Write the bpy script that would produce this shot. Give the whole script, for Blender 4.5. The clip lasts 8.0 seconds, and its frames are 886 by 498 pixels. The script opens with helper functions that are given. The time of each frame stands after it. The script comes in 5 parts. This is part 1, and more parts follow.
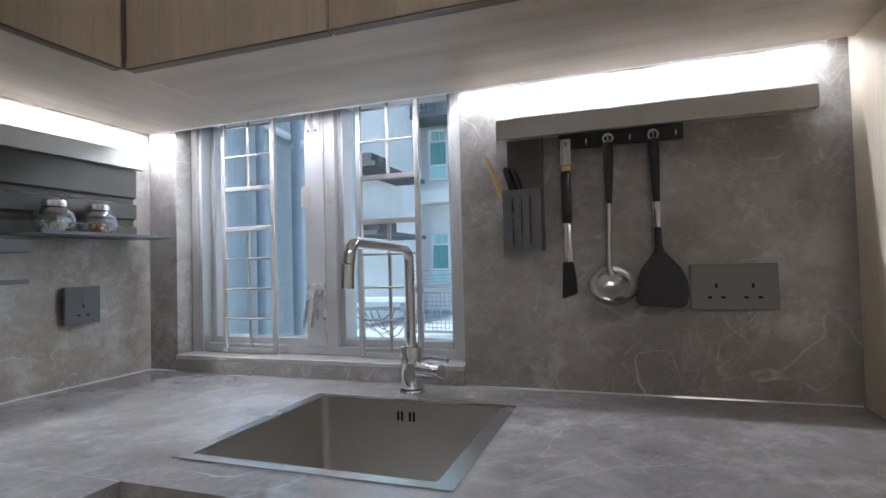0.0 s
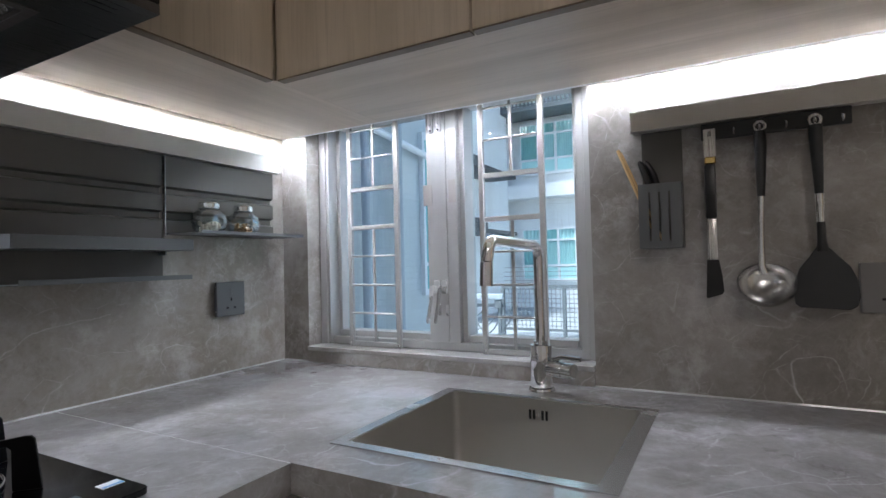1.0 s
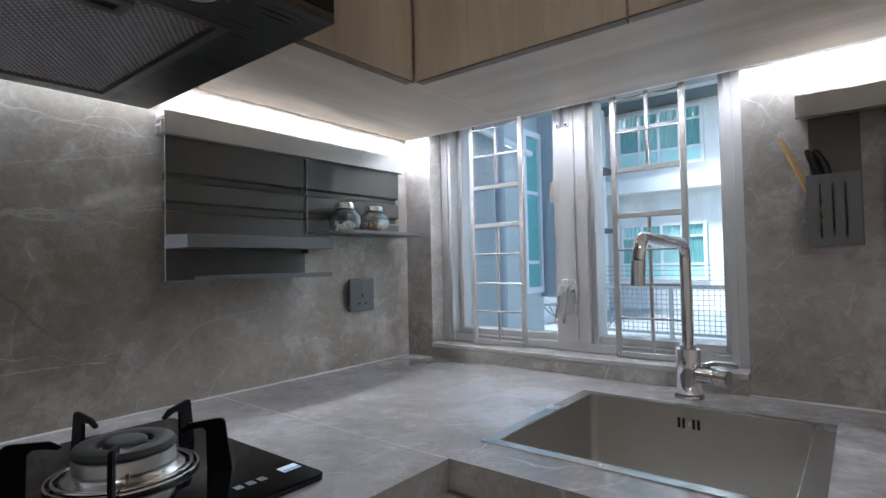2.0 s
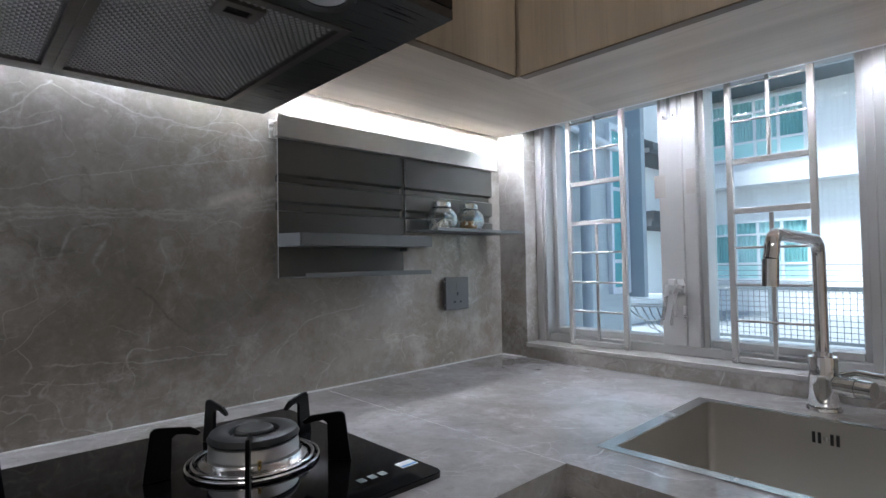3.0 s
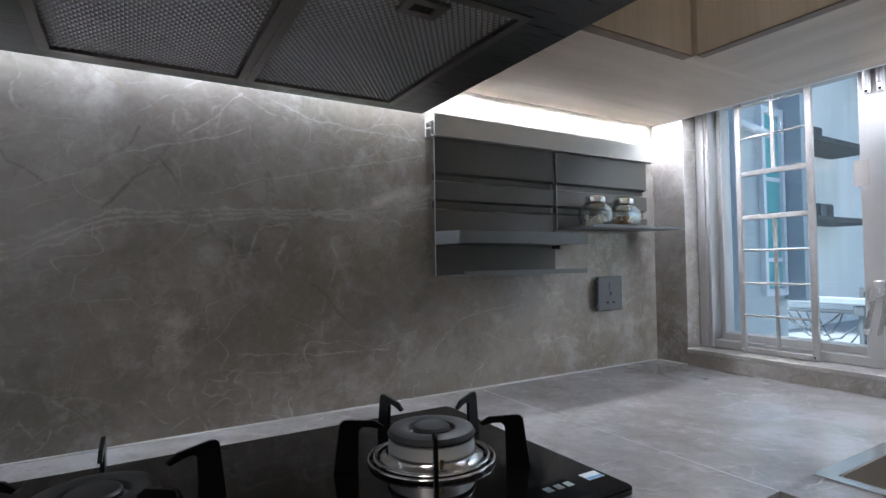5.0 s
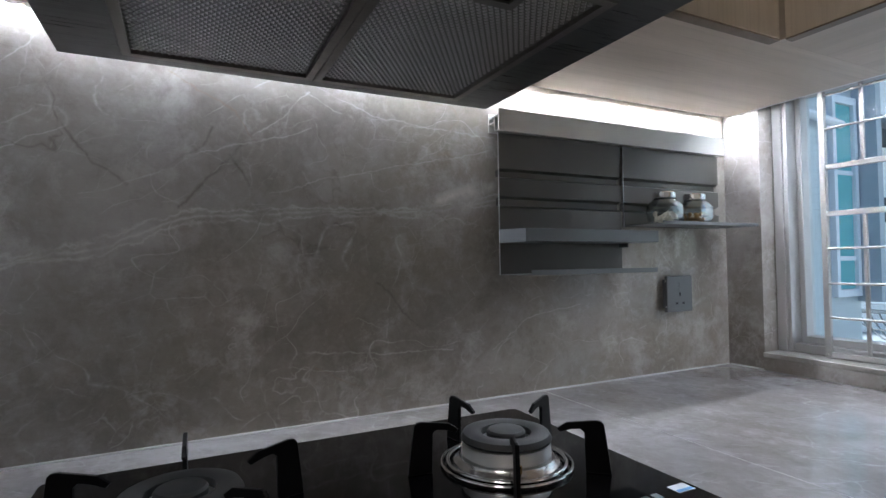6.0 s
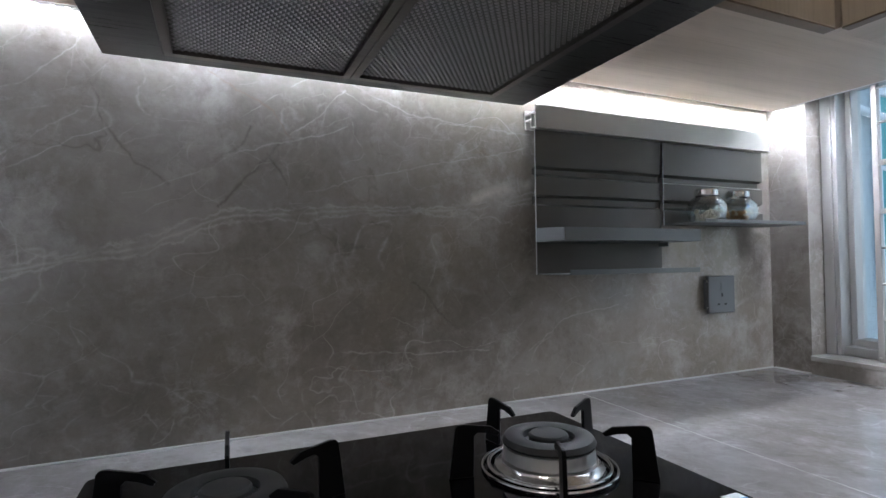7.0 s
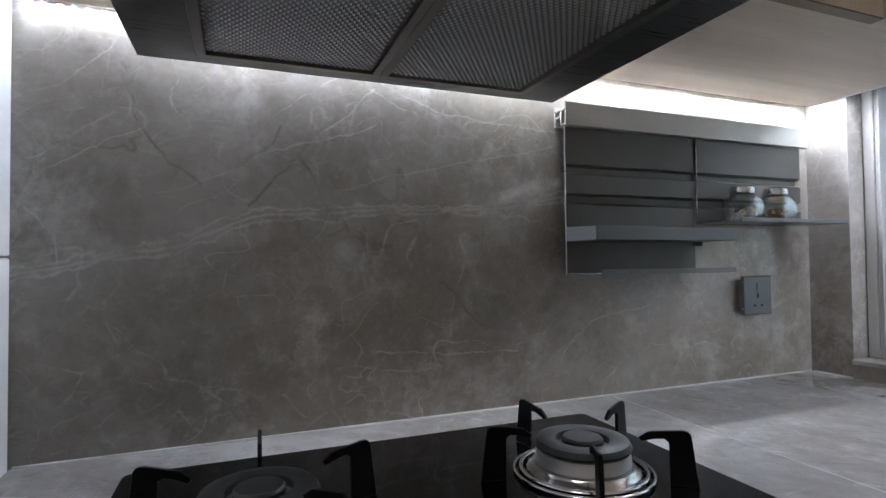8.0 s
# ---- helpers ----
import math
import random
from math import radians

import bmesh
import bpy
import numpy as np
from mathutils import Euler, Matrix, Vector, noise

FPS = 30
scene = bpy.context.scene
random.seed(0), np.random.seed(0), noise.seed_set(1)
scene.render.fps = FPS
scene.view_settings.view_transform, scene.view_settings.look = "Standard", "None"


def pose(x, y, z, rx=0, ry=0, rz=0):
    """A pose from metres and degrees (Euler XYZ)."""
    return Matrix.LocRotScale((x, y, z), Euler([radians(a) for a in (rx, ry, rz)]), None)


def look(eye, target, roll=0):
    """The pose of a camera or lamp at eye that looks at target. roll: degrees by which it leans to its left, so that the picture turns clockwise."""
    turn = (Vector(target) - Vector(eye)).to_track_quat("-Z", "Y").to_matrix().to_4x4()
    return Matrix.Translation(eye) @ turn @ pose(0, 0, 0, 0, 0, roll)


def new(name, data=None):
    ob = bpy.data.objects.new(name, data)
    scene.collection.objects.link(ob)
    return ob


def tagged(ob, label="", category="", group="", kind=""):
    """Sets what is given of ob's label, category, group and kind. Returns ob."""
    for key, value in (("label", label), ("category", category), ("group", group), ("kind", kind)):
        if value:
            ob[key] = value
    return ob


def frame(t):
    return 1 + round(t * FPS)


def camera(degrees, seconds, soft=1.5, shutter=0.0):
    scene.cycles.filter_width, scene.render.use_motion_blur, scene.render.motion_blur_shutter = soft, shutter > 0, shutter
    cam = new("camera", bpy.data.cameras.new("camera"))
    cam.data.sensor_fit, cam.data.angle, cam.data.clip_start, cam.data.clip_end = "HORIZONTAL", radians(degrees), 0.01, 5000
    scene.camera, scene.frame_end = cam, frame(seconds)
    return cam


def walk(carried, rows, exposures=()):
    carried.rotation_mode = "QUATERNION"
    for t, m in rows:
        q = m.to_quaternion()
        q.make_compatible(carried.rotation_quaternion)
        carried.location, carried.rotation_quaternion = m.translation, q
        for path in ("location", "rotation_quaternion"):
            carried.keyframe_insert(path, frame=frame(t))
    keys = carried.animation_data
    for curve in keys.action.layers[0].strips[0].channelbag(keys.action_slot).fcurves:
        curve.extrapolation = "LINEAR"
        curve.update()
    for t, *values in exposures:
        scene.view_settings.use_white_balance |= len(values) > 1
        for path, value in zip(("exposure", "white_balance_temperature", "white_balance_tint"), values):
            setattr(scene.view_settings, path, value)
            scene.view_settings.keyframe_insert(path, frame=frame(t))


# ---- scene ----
# ---- the camera and its walk ----
cam = camera(80.2, 8.0)
PATH = [
    (0.0, (0.047, 0.100, 1.163), (-0.608, 1.989, 1.223), -1.5),
    (0.5, (0.011, 0.083, 1.167), (-0.787, 1.917, 1.219), -1.5),
    (1.0, (-0.031, 0.066, 1.167), (-0.989, 1.821, 1.222), -1.4),
    (1.5, (-0.073, 0.044, 1.168), (-1.180, 1.709, 1.223), -1.3),
    (2.0, (-0.112, 0.024, 1.169), (-1.355, 1.589, 1.225), -1.2),
    (3.5, (-0.177, -0.014, 1.169), (-1.710, 1.269, 1.225), -1.0),
    (4.0, (-0.194, -0.025, 1.170), (-1.797, 1.169, 1.226), -1.0),
    (4.5, (-0.213, -0.037, 1.170), (-1.875, 1.074, 1.227), -0.9),
    (6.0, (-0.271, -0.076, 1.171), (-2.066, 0.804, 1.225), -0.8),
    (6.5, (-0.283, -0.084, 1.172), (-2.098, 0.754, 1.223), -0.7),
    (7.0, (-0.291, -0.089, 1.172), (-2.126, 0.705, 1.223), -0.7),
    (7.5, (-0.298, -0.094, 1.172), (-2.150, 0.662, 1.222), -0.6),
    (8.0, (-0.303, -0.097, 1.172), (-2.169, 0.620, 1.222), -0.6),
]
walk(cam, [(t, look(eye, target, roll)) for t, eye, target, roll in PATH], exposures=[(0.0, 1.0, 6400, 15), (8.0, 0.95, 6400, 15)])

# ---- light ----
LED_POWER = 540.0
LED_COLOUR = (0.83, 0.91, 1.0, 1)
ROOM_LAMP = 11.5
world = bpy.data.worlds.new("world")
scene.world = world
world.use_nodes = True
wn = world.node_tree
sky = wn.nodes.new("ShaderNodeTexSky")
sky.sky_type, sky.sun_disc = "NISHITA", False
sky.sun_elevation, sky.sun_rotation = radians(55), radians(200)
wn.links.new(sky.outputs[0], wn.nodes["Background"].inputs[0])
wn.nodes["Background"].inputs[1].default_value = 0.15
sun = new("sun", bpy.data.lights.new("sun", "SUN"))
sun.data.energy, sun.data.angle, sun.data.color = 5.0, radians(12), (1.0, 0.98, 0.95)
sun.matrix_world = look((0, 0, 10), (2.0, 5.5, 0))


# ---- materials ----
def mat(name, base=(0.5, 0.5, 0.5), rough=0.5, metal=0.0, **kw):
    m = bpy.data.materials.new(name)
    m.use_nodes = True
    b = m.node_tree.nodes["Principled BSDF"]
    b.inputs["Base Color"].default_value = (*base, 1)
    b.inputs["Roughness"].default_value = rough
    b.inputs["Metallic"].default_value = metal
    for k, v in kw.items():
        b.inputs[k.replace("_", " ")].default_value = v
    return m


class G:
    """Short hand for wiring nodes."""

    def __init__(self, m):
        self.t = m.node_tree
        self.b = self.t.nodes["Principled BSDF"]

    def n(self, kind, **kw):
        nd = self.t.nodes.new(kind)
        for k, v in kw.items():
            if k in ("operation", "data_type", "blend_type", "feature", "wave_type", "bands_direction", "interpolation_type", "noise_dimensions"):
                if k == "operation":
                    nd.operation = v
                elif k == "data_type":
                    nd.data_type = v
                elif k == "blend_type":
                    nd.blend_type = v
                elif k == "feature":
                    nd.feature = v
                elif k == "bands_direction":
                    nd.bands_direction = v
                elif k == "interpolation_type":
                    nd.interpolation_type = v
            else:
                nd.inputs[k.replace("_", " ")].default_value = v
        return nd

    def link(self, a, b):
        self.t.links.new(a, b)

    def pos(self, scale=(1, 1, 1), shift=(0, 0, 0), turn=(0, 0, 0), local=False):
        src = self.n("ShaderNodeTexCoord").outputs["Object"] if local else self.n("ShaderNodeNewGeometry").outputs["Position"]
        mp = self.n("ShaderNodeMapping", Scale=scale, Location=shift, Rotation=turn)
        self.link(src, mp.inputs["Vector"])
        return mp.outputs[0]

    def noise(self, vec, scale, detail=4.0, rough=0.55, distort=0.0):
        nd = self.n("ShaderNodeTexNoise", Scale=scale, Detail=detail, Roughness=rough, Distortion=distort)
        self.link(vec, nd.inputs["Vector"])
        return nd

    def ramp(self, fac, stops):
        nd = self.t.nodes.new("ShaderNodeValToRGB")
        el = nd.color_ramp.elements
        while len(el) < len(stops):
            el.new(0.5)
        for e, (p, c) in zip(el, stops):
            e.position, e.color = p, (*c, 1) if len(c) == 3 else c
        self.link(fac, nd.inputs[0])
        return nd.outputs[0]

    def mix(self, fac, a, b, mode="MIX"):
        nd = self.n("ShaderNodeMix", data_type="RGBA", blend_type=mode)
        for sock, v in ((nd.inputs[0], fac), (nd.inputs[6], a), (nd.inputs[7], b)):
            if isinstance(v, bpy.types.NodeSocket):
                self.link(v, sock)
            elif isinstance(v, tuple):
                sock.default_value = (*v, 1)
            else:
                sock.default_value = v
        return nd.outputs[2]

    def math(self, op, a, b=0.0, c=0.0):
        nd = self.n("ShaderNodeMath", operation=op)
        for sock, v in zip(nd.inputs, (a, b, c)):
            if isinstance(v, bpy.types.NodeSocket):
                self.link(v, sock)
            else:
                sock.default_value = v
        return nd.outputs[0]

    def range(self, v, a, b, c=0.0, d=1.0):
        nd = self.n("ShaderNodeMapRange")
        self.link(v, nd.inputs[0])
        for i, x in enumerate((a, b, c, d)):
            nd.inputs[i + 1].default_value = x
        return nd.outputs[0]

    def bump(self, height, strength=0.1, dist=0.001):
        nd = self.n("ShaderNodeBump", Strength=strength, Distance=dist)
        self.link(height, nd.inputs["Height"])
        self.link(nd.outputs[0], self.b.inputs["Normal"])

    def base(self, c):
        self.link(c, self.b.inputs["Base Color"])

    def rough(self, r):
        self.link(r, self.b.inputs["Roughness"])


def stone(name, shift, gloss, gain=1.0, slab_veins=False, cast=(1.0, 1.0, 1.0), calm=1.0):
    """Grey-brown polished marble slab: cloudy ground, brecciated pale patches, thin meandering veins; slab_veins adds
    the named veins and one broad pale streak of the hob wall.
    """
    m = mat(name, rough=gloss)
    g = G(m)
    p = g.pos(shift=shift)

    def warped(scale, amount, vec, detail=3.0):
        n = g.noise(vec, scale, detail, 0.6).outputs["Color"]
        w = g.n("ShaderNodeVectorMath", operation="MULTIPLY_ADD")
        g.link(n, w.inputs[0])
        w.inputs[1].default_value = (amount, amount, amount)
        g.link(vec, w.inputs[2])
        return w.outputs[0]

    def drawn(vec, along, stretch):
        mp = g.n("ShaderNodeMapping", Rotation=tuple(Vector(along).to_track_quat("Y", "Z").to_euler()), Scale=(1.0, stretch, 1.0))
        mp.vector_type = "TEXTURE"
        g.link(vec, mp.inputs["Vector"])
        return mp.outputs[0]

    q = warped(2.4, 0.20, p, 4.0)
    fray = warped(28.0, 0.010, warped(5.0, 0.05, p, 3.0), 3.0)
    k = gain
    cloud = g.noise(drawn(q, (0.7, 0.8, 0.35), 1.7), 3.2, 8.0, 0.62).outputs["Fac"]
    olive = g.noise(q, 1.9, 4.0, 0.55).outputs["Fac"]
    patch = g.noise(fray, 5.5, 10.0, 0.74).outputs["Fac"]
    grain = g.noise(q, 30.0, 8.0, 0.72).outputs["Fac"]
    fine = g.noise(p, 90.0, 5.0, 0.7).outputs["Fac"]
    ground = g.ramp(cloud, [(0.34, (0.140 * k, 0.128 * k, 0.114 * k)), (0.50, (0.205 * k, 0.190 * k, 0.176 * k)), (0.66, (0.290 * k, 0.276 * k, 0.264 * k))])
    ground = g.mix(g.range(olive, 0.47, 0.62, 0.0, 0.60), ground, (0.182 * k, 0.164 * k, 0.132 * k))
    ground = g.mix(g.range(patch, 0.53, 0.64, 0.0, 0.55 * calm), ground, (0.37 * k, 0.355 * k, 0.345 * k))
    ground = g.mix(g.range(patch, 0.46, 0.34, 0.0, 0.52 * calm), ground, (0.122 * k, 0.110 * k, 0.096 * k))
    ground = g.mix(g.range(grain, 0.52, 0.74, 0.0, 0.34), ground, (0.36 * k, 0.345 * k, 0.335 * k))
    ground = g.mix(g.range(grain, 0.46, 0.30, 0.0, 0.30), ground, (0.110 * k, 0.098 * k, 0.088 * k))
    ground = g.mix(g.range(fine, 0.35, 0.75, 0.0, 0.18), ground, (0.32 * k, 0.305 * k, 0.295 * k))

    def vein(scale, width, along, stretch, mask_scale, lo, hi, detail=2.0, power=1.3):
        """Thin threads along the contour lines of a cloud drawn out one way, broken up and gathered in patches."""
        f = g.noise(drawn(fray, along, stretch), scale, detail, 0.5).outputs["Fac"]
        line = g.math("POWER", g.range(g.math("ABSOLUTE", g.math("SUBTRACT", f, 0.5)), 0.0, width, 1.0, 0.0), power)
        mk = g.noise(p, mask_scale, 3.0, 0.6).outputs["Fac"]
        broken = g.range(g.noise(p, 16.0 + mask_scale, 4.0, 0.7).outputs["Fac"], 0.42, 0.60, 0.05, 1.0)
        return g.math("MULTIPLY", g.math("MULTIPLY", line, broken), g.range(mk, lo, hi, 0.0, 1.0))

    c = ground
    pale = tuple(min(0.72, v * (0.75 + 0.25 * k)) for v in (0.60, 0.585, 0.57))
    for layer, amount, tint in (
        (vein(2.0, 0.022, (0.7, 0.7, 0.25), 3.0, 2.6, 0.46, 0.62, 5.0, 2.0), 0.30, pale),
        (vein(2.2, 0.0024, (0.6, 0.75, 0.30), 4.0, 2.3, 0.36, 0.52, 3.0), 0.66, pale),
        (vein(3.1, 0.0028, (0.7, 0.65, -0.50), 3.6, 2.9, 0.42, 0.56, 3.0), 0.60, pale),
        (vein(3.8, 0.0032, (0.55, 0.6, 0.75), 3.6, 3.3, 0.44, 0.58, 3.0), 0.58, pale),
        (vein(5.5, 0.0042, (0.7, 0.8, 0.10), 4.2, 3.7, 0.48, 0.62, 4.0), 0.46, pale),
        (vein(8.0, 0.0060, (-0.4, 0.5, 0.8), 4.4, 4.2, 0.52, 0.66, 5.0), 0.40, pale),
        (vein(11.0, 0.0085, (0.5, 0.6, 0.4), 4.0, 4.8, 0.52, 0.68, 5.0), 0.36, pale),
        (vein(2.8, 0.0046, (0.5, 0.5, -0.75), 2.4, 2.5, 0.48, 0.58, 5.0), 0.50, (0.075, 0.062, 0.050)),
        (vein(2.6, 0.0034, (-0.6, 0.7, -0.45), 2.6, 2.1, 0.50, 0.60, 4.0), 0.40, (0.26, 0.175, 0.115)),
    ):
        c = g.mix(g.math("MULTIPLY", layer, amount * 0.76 * calm), c, tint)

    v = g.n("ShaderNodeTexVoronoi", feature="DISTANCE_TO_EDGE", Scale=19.0)
    g.link(drawn(warped(60.0, 0.006, fray, 2.0), (0.6, 0.7, 0.35), 2.4), v.inputs["Vector"])
    hair = g.math("MULTIPLY", g.range(v.outputs["Distance"], 0.0, 0.022, 1.0, 0.0), g.range(g.noise(p, 11.0, 6.0, 0.75).outputs["Fac"], 0.48, 0.66, 0.0, 0.34 * calm))
    c = g.mix(hair, c, pale)

    if slab_veins:
        wob = warped(40.0, 0.010, warped(9.0, 0.028, g.pos(), 4.0), 4.0)
        here = g.n("ShaderNodeVectorMath", operation="SUBTRACT")
        g.link(wob, here.inputs[0])
        here.inputs[1].default_value = (0.019, 0.019, 0.019)      # the mean of the two warps

        def near(*points):
            """Distance to a broken line of (y, z) points on the hob wall."""
            best = None
            for (y0, z0), (y1, z1) in zip(points, points[1:]):
                d = Vector((0.0, y1 - y0, z1 - z0))
                rel = g.n("ShaderNodeVectorMath", operation="SUBTRACT")
                g.link(here.outputs[0], rel.inputs[0])
                rel.inputs[1].default_value = (-1.18, y0, z0)
                flat = g.n("ShaderNodeVectorMath", operation="MULTIPLY")
                g.link(rel.outputs[0], flat.inputs[0])
                flat.inputs[1].default_value = (0.0, 1.0, 1.0)
                dot = g.n("ShaderNodeVectorMath", operation="DOT_PRODUCT")
                g.link(flat.outputs[0], dot.inputs[0])
                dot.inputs[1].default_value = d / d.length_squared
                t = g.range(dot.outputs["Value"], 0.0, 1.0, 0.0, 1.0)
                back = g.n("ShaderNodeVectorMath", operation="SCALE")
                back.inputs[0].default_value = d
                g.link(t, back.inputs["Scale"])
                off = g.n("ShaderNodeVectorMath", operation="DISTANCE")
                g.link(flat.outputs[0], off.inputs[0])
                g.link(back.outputs[0], off.inputs[1])
                v = off.outputs["Value"]
                best = v if best is None else g.math("MINIMUM", best, v)
            return best

        def least(*ds):
            r = ds[0]
            for d in ds[1:]:
                r = g.math("MINIMUM", r, d)
            return r

        gaps = g.range(g.noise(p, 17.0, 4.0, 0.7).outputs["Fac"], 0.36, 0.58, 0.12, 1.0)

        def stroke(d, width, power=1.4):
            return g.math("MULTIPLY", g.math("POWER", g.range(d, 0.0, width, 1.0, 0.0), power), gaps)

        ribbon = near((-0.400, 1.155), (-0.176, 1.208), (-0.055, 1.254), (0.254, 1.265), (0.373, 1.271), (0.560, 1.320))
        twin = g.math("ABSOLUTE", g.math("SUBTRACT", ribbon, g.range(g.noise(p, 13.0, 6.0, 0.7).outputs["Fac"], 0.35, 0.65, 0.0, 0.016)))
        streak = near((0.349, 1.287), (0.479, 1.327))
        thin = least(
            near((-0.375, 1.254), (-0.336, 1.213), (-0.335, 1.180)), near((-0.376, 1.318), (-0.267, 1.397)),
            near((-0.212, 1.281), (-0.090, 1.325), (-0.061, 1.348), (0.114, 1.406)), near((0.114, 1.466), (0.024, 1.386)),
            near((0.108, 1.482), (0.256, 1.436), (0.488, 1.424)), near((0.048, 1.291), (0.255, 1.348), (0.487, 1.399)),
            near((0.097, 1.021), (0.235, 1.011), (0.389, 1.007)), near((0.482, 0.993), (0.564, 1.056), (0.703, 1.078)))
        rust = least(near((-0.100, 1.476), (-0.002, 1.422), (0.024, 1.379)), near((0.123, 0.996), (0.248, 0.929)))
        dark = least(
            near((-0.243, 1.391), (-0.197, 1.331), (-0.155, 1.296)), near((-0.037, 1.394), (-0.049, 1.362), (-0.106, 1.322)),
            near((0.005, 1.366), (-0.055, 1.300), (-0.084, 1.262)), near((-0.013, 1.351), (0.032, 1.272)), near((0.236, 1.140), (0.302, 1.063), (0.349, 1.025)))
        breccia = least(
            near((-0.033, 1.183), (-0.004, 1.109), (0.009, 1.077), (0.017, 1.002)), near((-0.101, 1.214), (-0.044, 1.208)),
            near((-0.375, 1.081), (-0.355, 1.003)), near((-0.305, 1.492), (-0.238, 1.463)))
        c = g.mix(g.math("MULTIPLY", g.math("POWER", g.range(ribbon, 0.0, 0.055, 1.0, 0.0), 1.6), g.range(patch, 0.42, 0.58, 0.05, 0.60)), c, (0.42, 0.41, 0.40))
        c = g.mix(g.math("MULTIPLY", stroke(dark, 0.0040), 0.46), c, (0.070, 0.058, 0.048))
        c = g.mix(g.math("MULTIPLY", stroke(rust, 0.0024), 0.45), c, (0.29, 0.20, 0.14))
        c = g.mix(g.math("MULTIPLY", g.math("POWER", g.range(breccia, 0.0, 0.030, 1.0, 0.0), 0.8), g.range(patch, 0.46, 0.56, 0.0, 0.70)), c, (0.46, 0.435, 0.42))
        c = g.mix(g.math("MULTIPLY", stroke(thin, 0.0022), 0.40), c, pale)
        c = g.mix(g.math("MULTIPLY", stroke(g.math("MINIMUM", ribbon, twin), 0.0042), 0.44), c, pale)
        c = g.mix(g.math("MULTIPLY", stroke(streak, 0.015, 0.8), 0.85), c, (0.66, 0.64, 0.61))
    g.base(g.mix(1.0, c, cast, "MULTIPLY"))
    g.rough(g.range(fine, 0.2, 0.8, gloss * 0.8, gloss * 1.35))
    return m


def oak(name, along, tint=(1, 1, 1)):
    """Pale oak laminate; along is the grain's axis."""
    m = mat(name, rough=0.42)
    g = G(m)
    sc = [60.0, 60.0, 60.0]
    sc[along] = 1.6
    p = g.pos(scale=tuple(sc))
    sc2 = [9.0, 9.0, 9.0]
    sc2[along] = 0.7
    p2 = g.pos(scale=tuple(sc2))
    fine = g.noise(p, 3.0, 5.0, 0.65).outputs["Fac"]
    wide = g.noise(p2, 1.6, 3.0, 0.5, 0.6).outputs["Fac"]
    a = tuple(x * y for x, y in zip((0.52, 0.435, 0.325), tint))
    b = tuple(x * y for x, y in zip((0.68, 0.58, 0.455), tint))
    d = tuple(x * y for x, y in zip((0.38, 0.305, 0.215), tint))
    c = g.mix(g.range(wide, 0.3, 0.7), a, b)
    c = g.mix(g.range(fine, 0.50, 0.80, 0.0, 0.55), c, d)
    g.base(c)
    g.bump(fine, 0.12, 0.0006)
    return m


def brushed(name, base, rough, along=0, metal=1.0, amount=0.12):
    m = mat(name, base, rough, metal)
    g = G(m)
    sc = [420.0, 420.0, 420.0]
    sc[along] = 6.0
    f = g.noise(g.pos(scale=tuple(sc)), 1.0, 3.0, 0.6).outputs["Fac"]
    blot = g.noise(g.pos(), 9.0, 4.0, 0.6).outputs["Fac"]
    g.rough(g.math("ADD", g.range(f, 0.3, 0.7, rough - amount * 0.5, rough + amount), g.range(blot, 0.3, 0.7, -0.03, 0.05)))
    g.base(g.mix(g.range(blot, 0.35, 0.7, 0.0, 0.25), base, tuple(x * 0.78 for x in base)))
    g.bump(f, 0.05, 0.0003)
    return m


def speckled(name, base, rough, metal=0.0, scale=300.0, amount=0.15, bump=0.05):
    """Paint or powder coat with a little grain and handling marks."""
    m = mat(name, base, rough, metal)
    g = G(m)
    f = g.noise(g.pos(), scale, 3.0, 0.6).outputs["Fac"]
    w = g.noise(g.pos(), 7.0, 4.0, 0.6).outputs["Fac"]
    g.base(g.mix(g.range(w, 0.3, 0.75, 0.0, amount), base, tuple(x * 0.72 for x in base)))
    g.rough(g.range(w, 0.3, 0.7, rough * 0.85, rough * 1.2))
    g.bump(f, bump, 0.0004)
    return m


# One marble throughout; the window wall's higher gain stands in for light.
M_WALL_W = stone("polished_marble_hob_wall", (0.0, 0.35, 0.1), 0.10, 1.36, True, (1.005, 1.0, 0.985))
M_WALL = stone("polished_marble_wall_lit", (0.3, 0.2, 0.0), 0.10, 1.46)
# The cool cast puts daylight's blue into the worktop colour.
M_COUNTER = stone("polished_marble_counter_cool", (5.1, 2.2, 1.0), 0.022, 1.36, False, (0.95, 0.985, 1.05), 0.9)
M_COUNTER.node_tree.nodes["Principled BSDF"].inputs["IOR"].default_value = 1.85
for _m in (M_WALL_W, M_WALL):
    _m.node_tree.nodes["Principled BSDF"].inputs["Specular IOR Level"].default_value = 0.36
# Same marble again, lightened and cooled to put the sill's light into colour.
M_SILL = stone("polished_marble_sill_lit", (9.0, 4.0, 3.0), 0.14, 1.8, False, (0.95, 0.985, 1.04), 0.6)
M_OAK_V = oak("oak_vertical", 2)
M_OAK_X = oak("oak_under", 0, (0.96, 0.95, 0.99))
M_OAK_Y = oak("oak_under_side", 1, (0.96, 0.95, 0.99))
M_OAK_EDGE = oak("oak_edge", 0, (0.30, 0.26, 0.22))
M_STEEL = mat("sink_steel", (0.55, 0.525, 0.49), 0.28, 1.0)
_g = G(M_STEEL)
_g.rough(_g.range(_g.noise(_g.pos(), 5.0, 4.0, 0.6).outputs["Fac"], 0.3, 0.7, 0.33, 0.37))
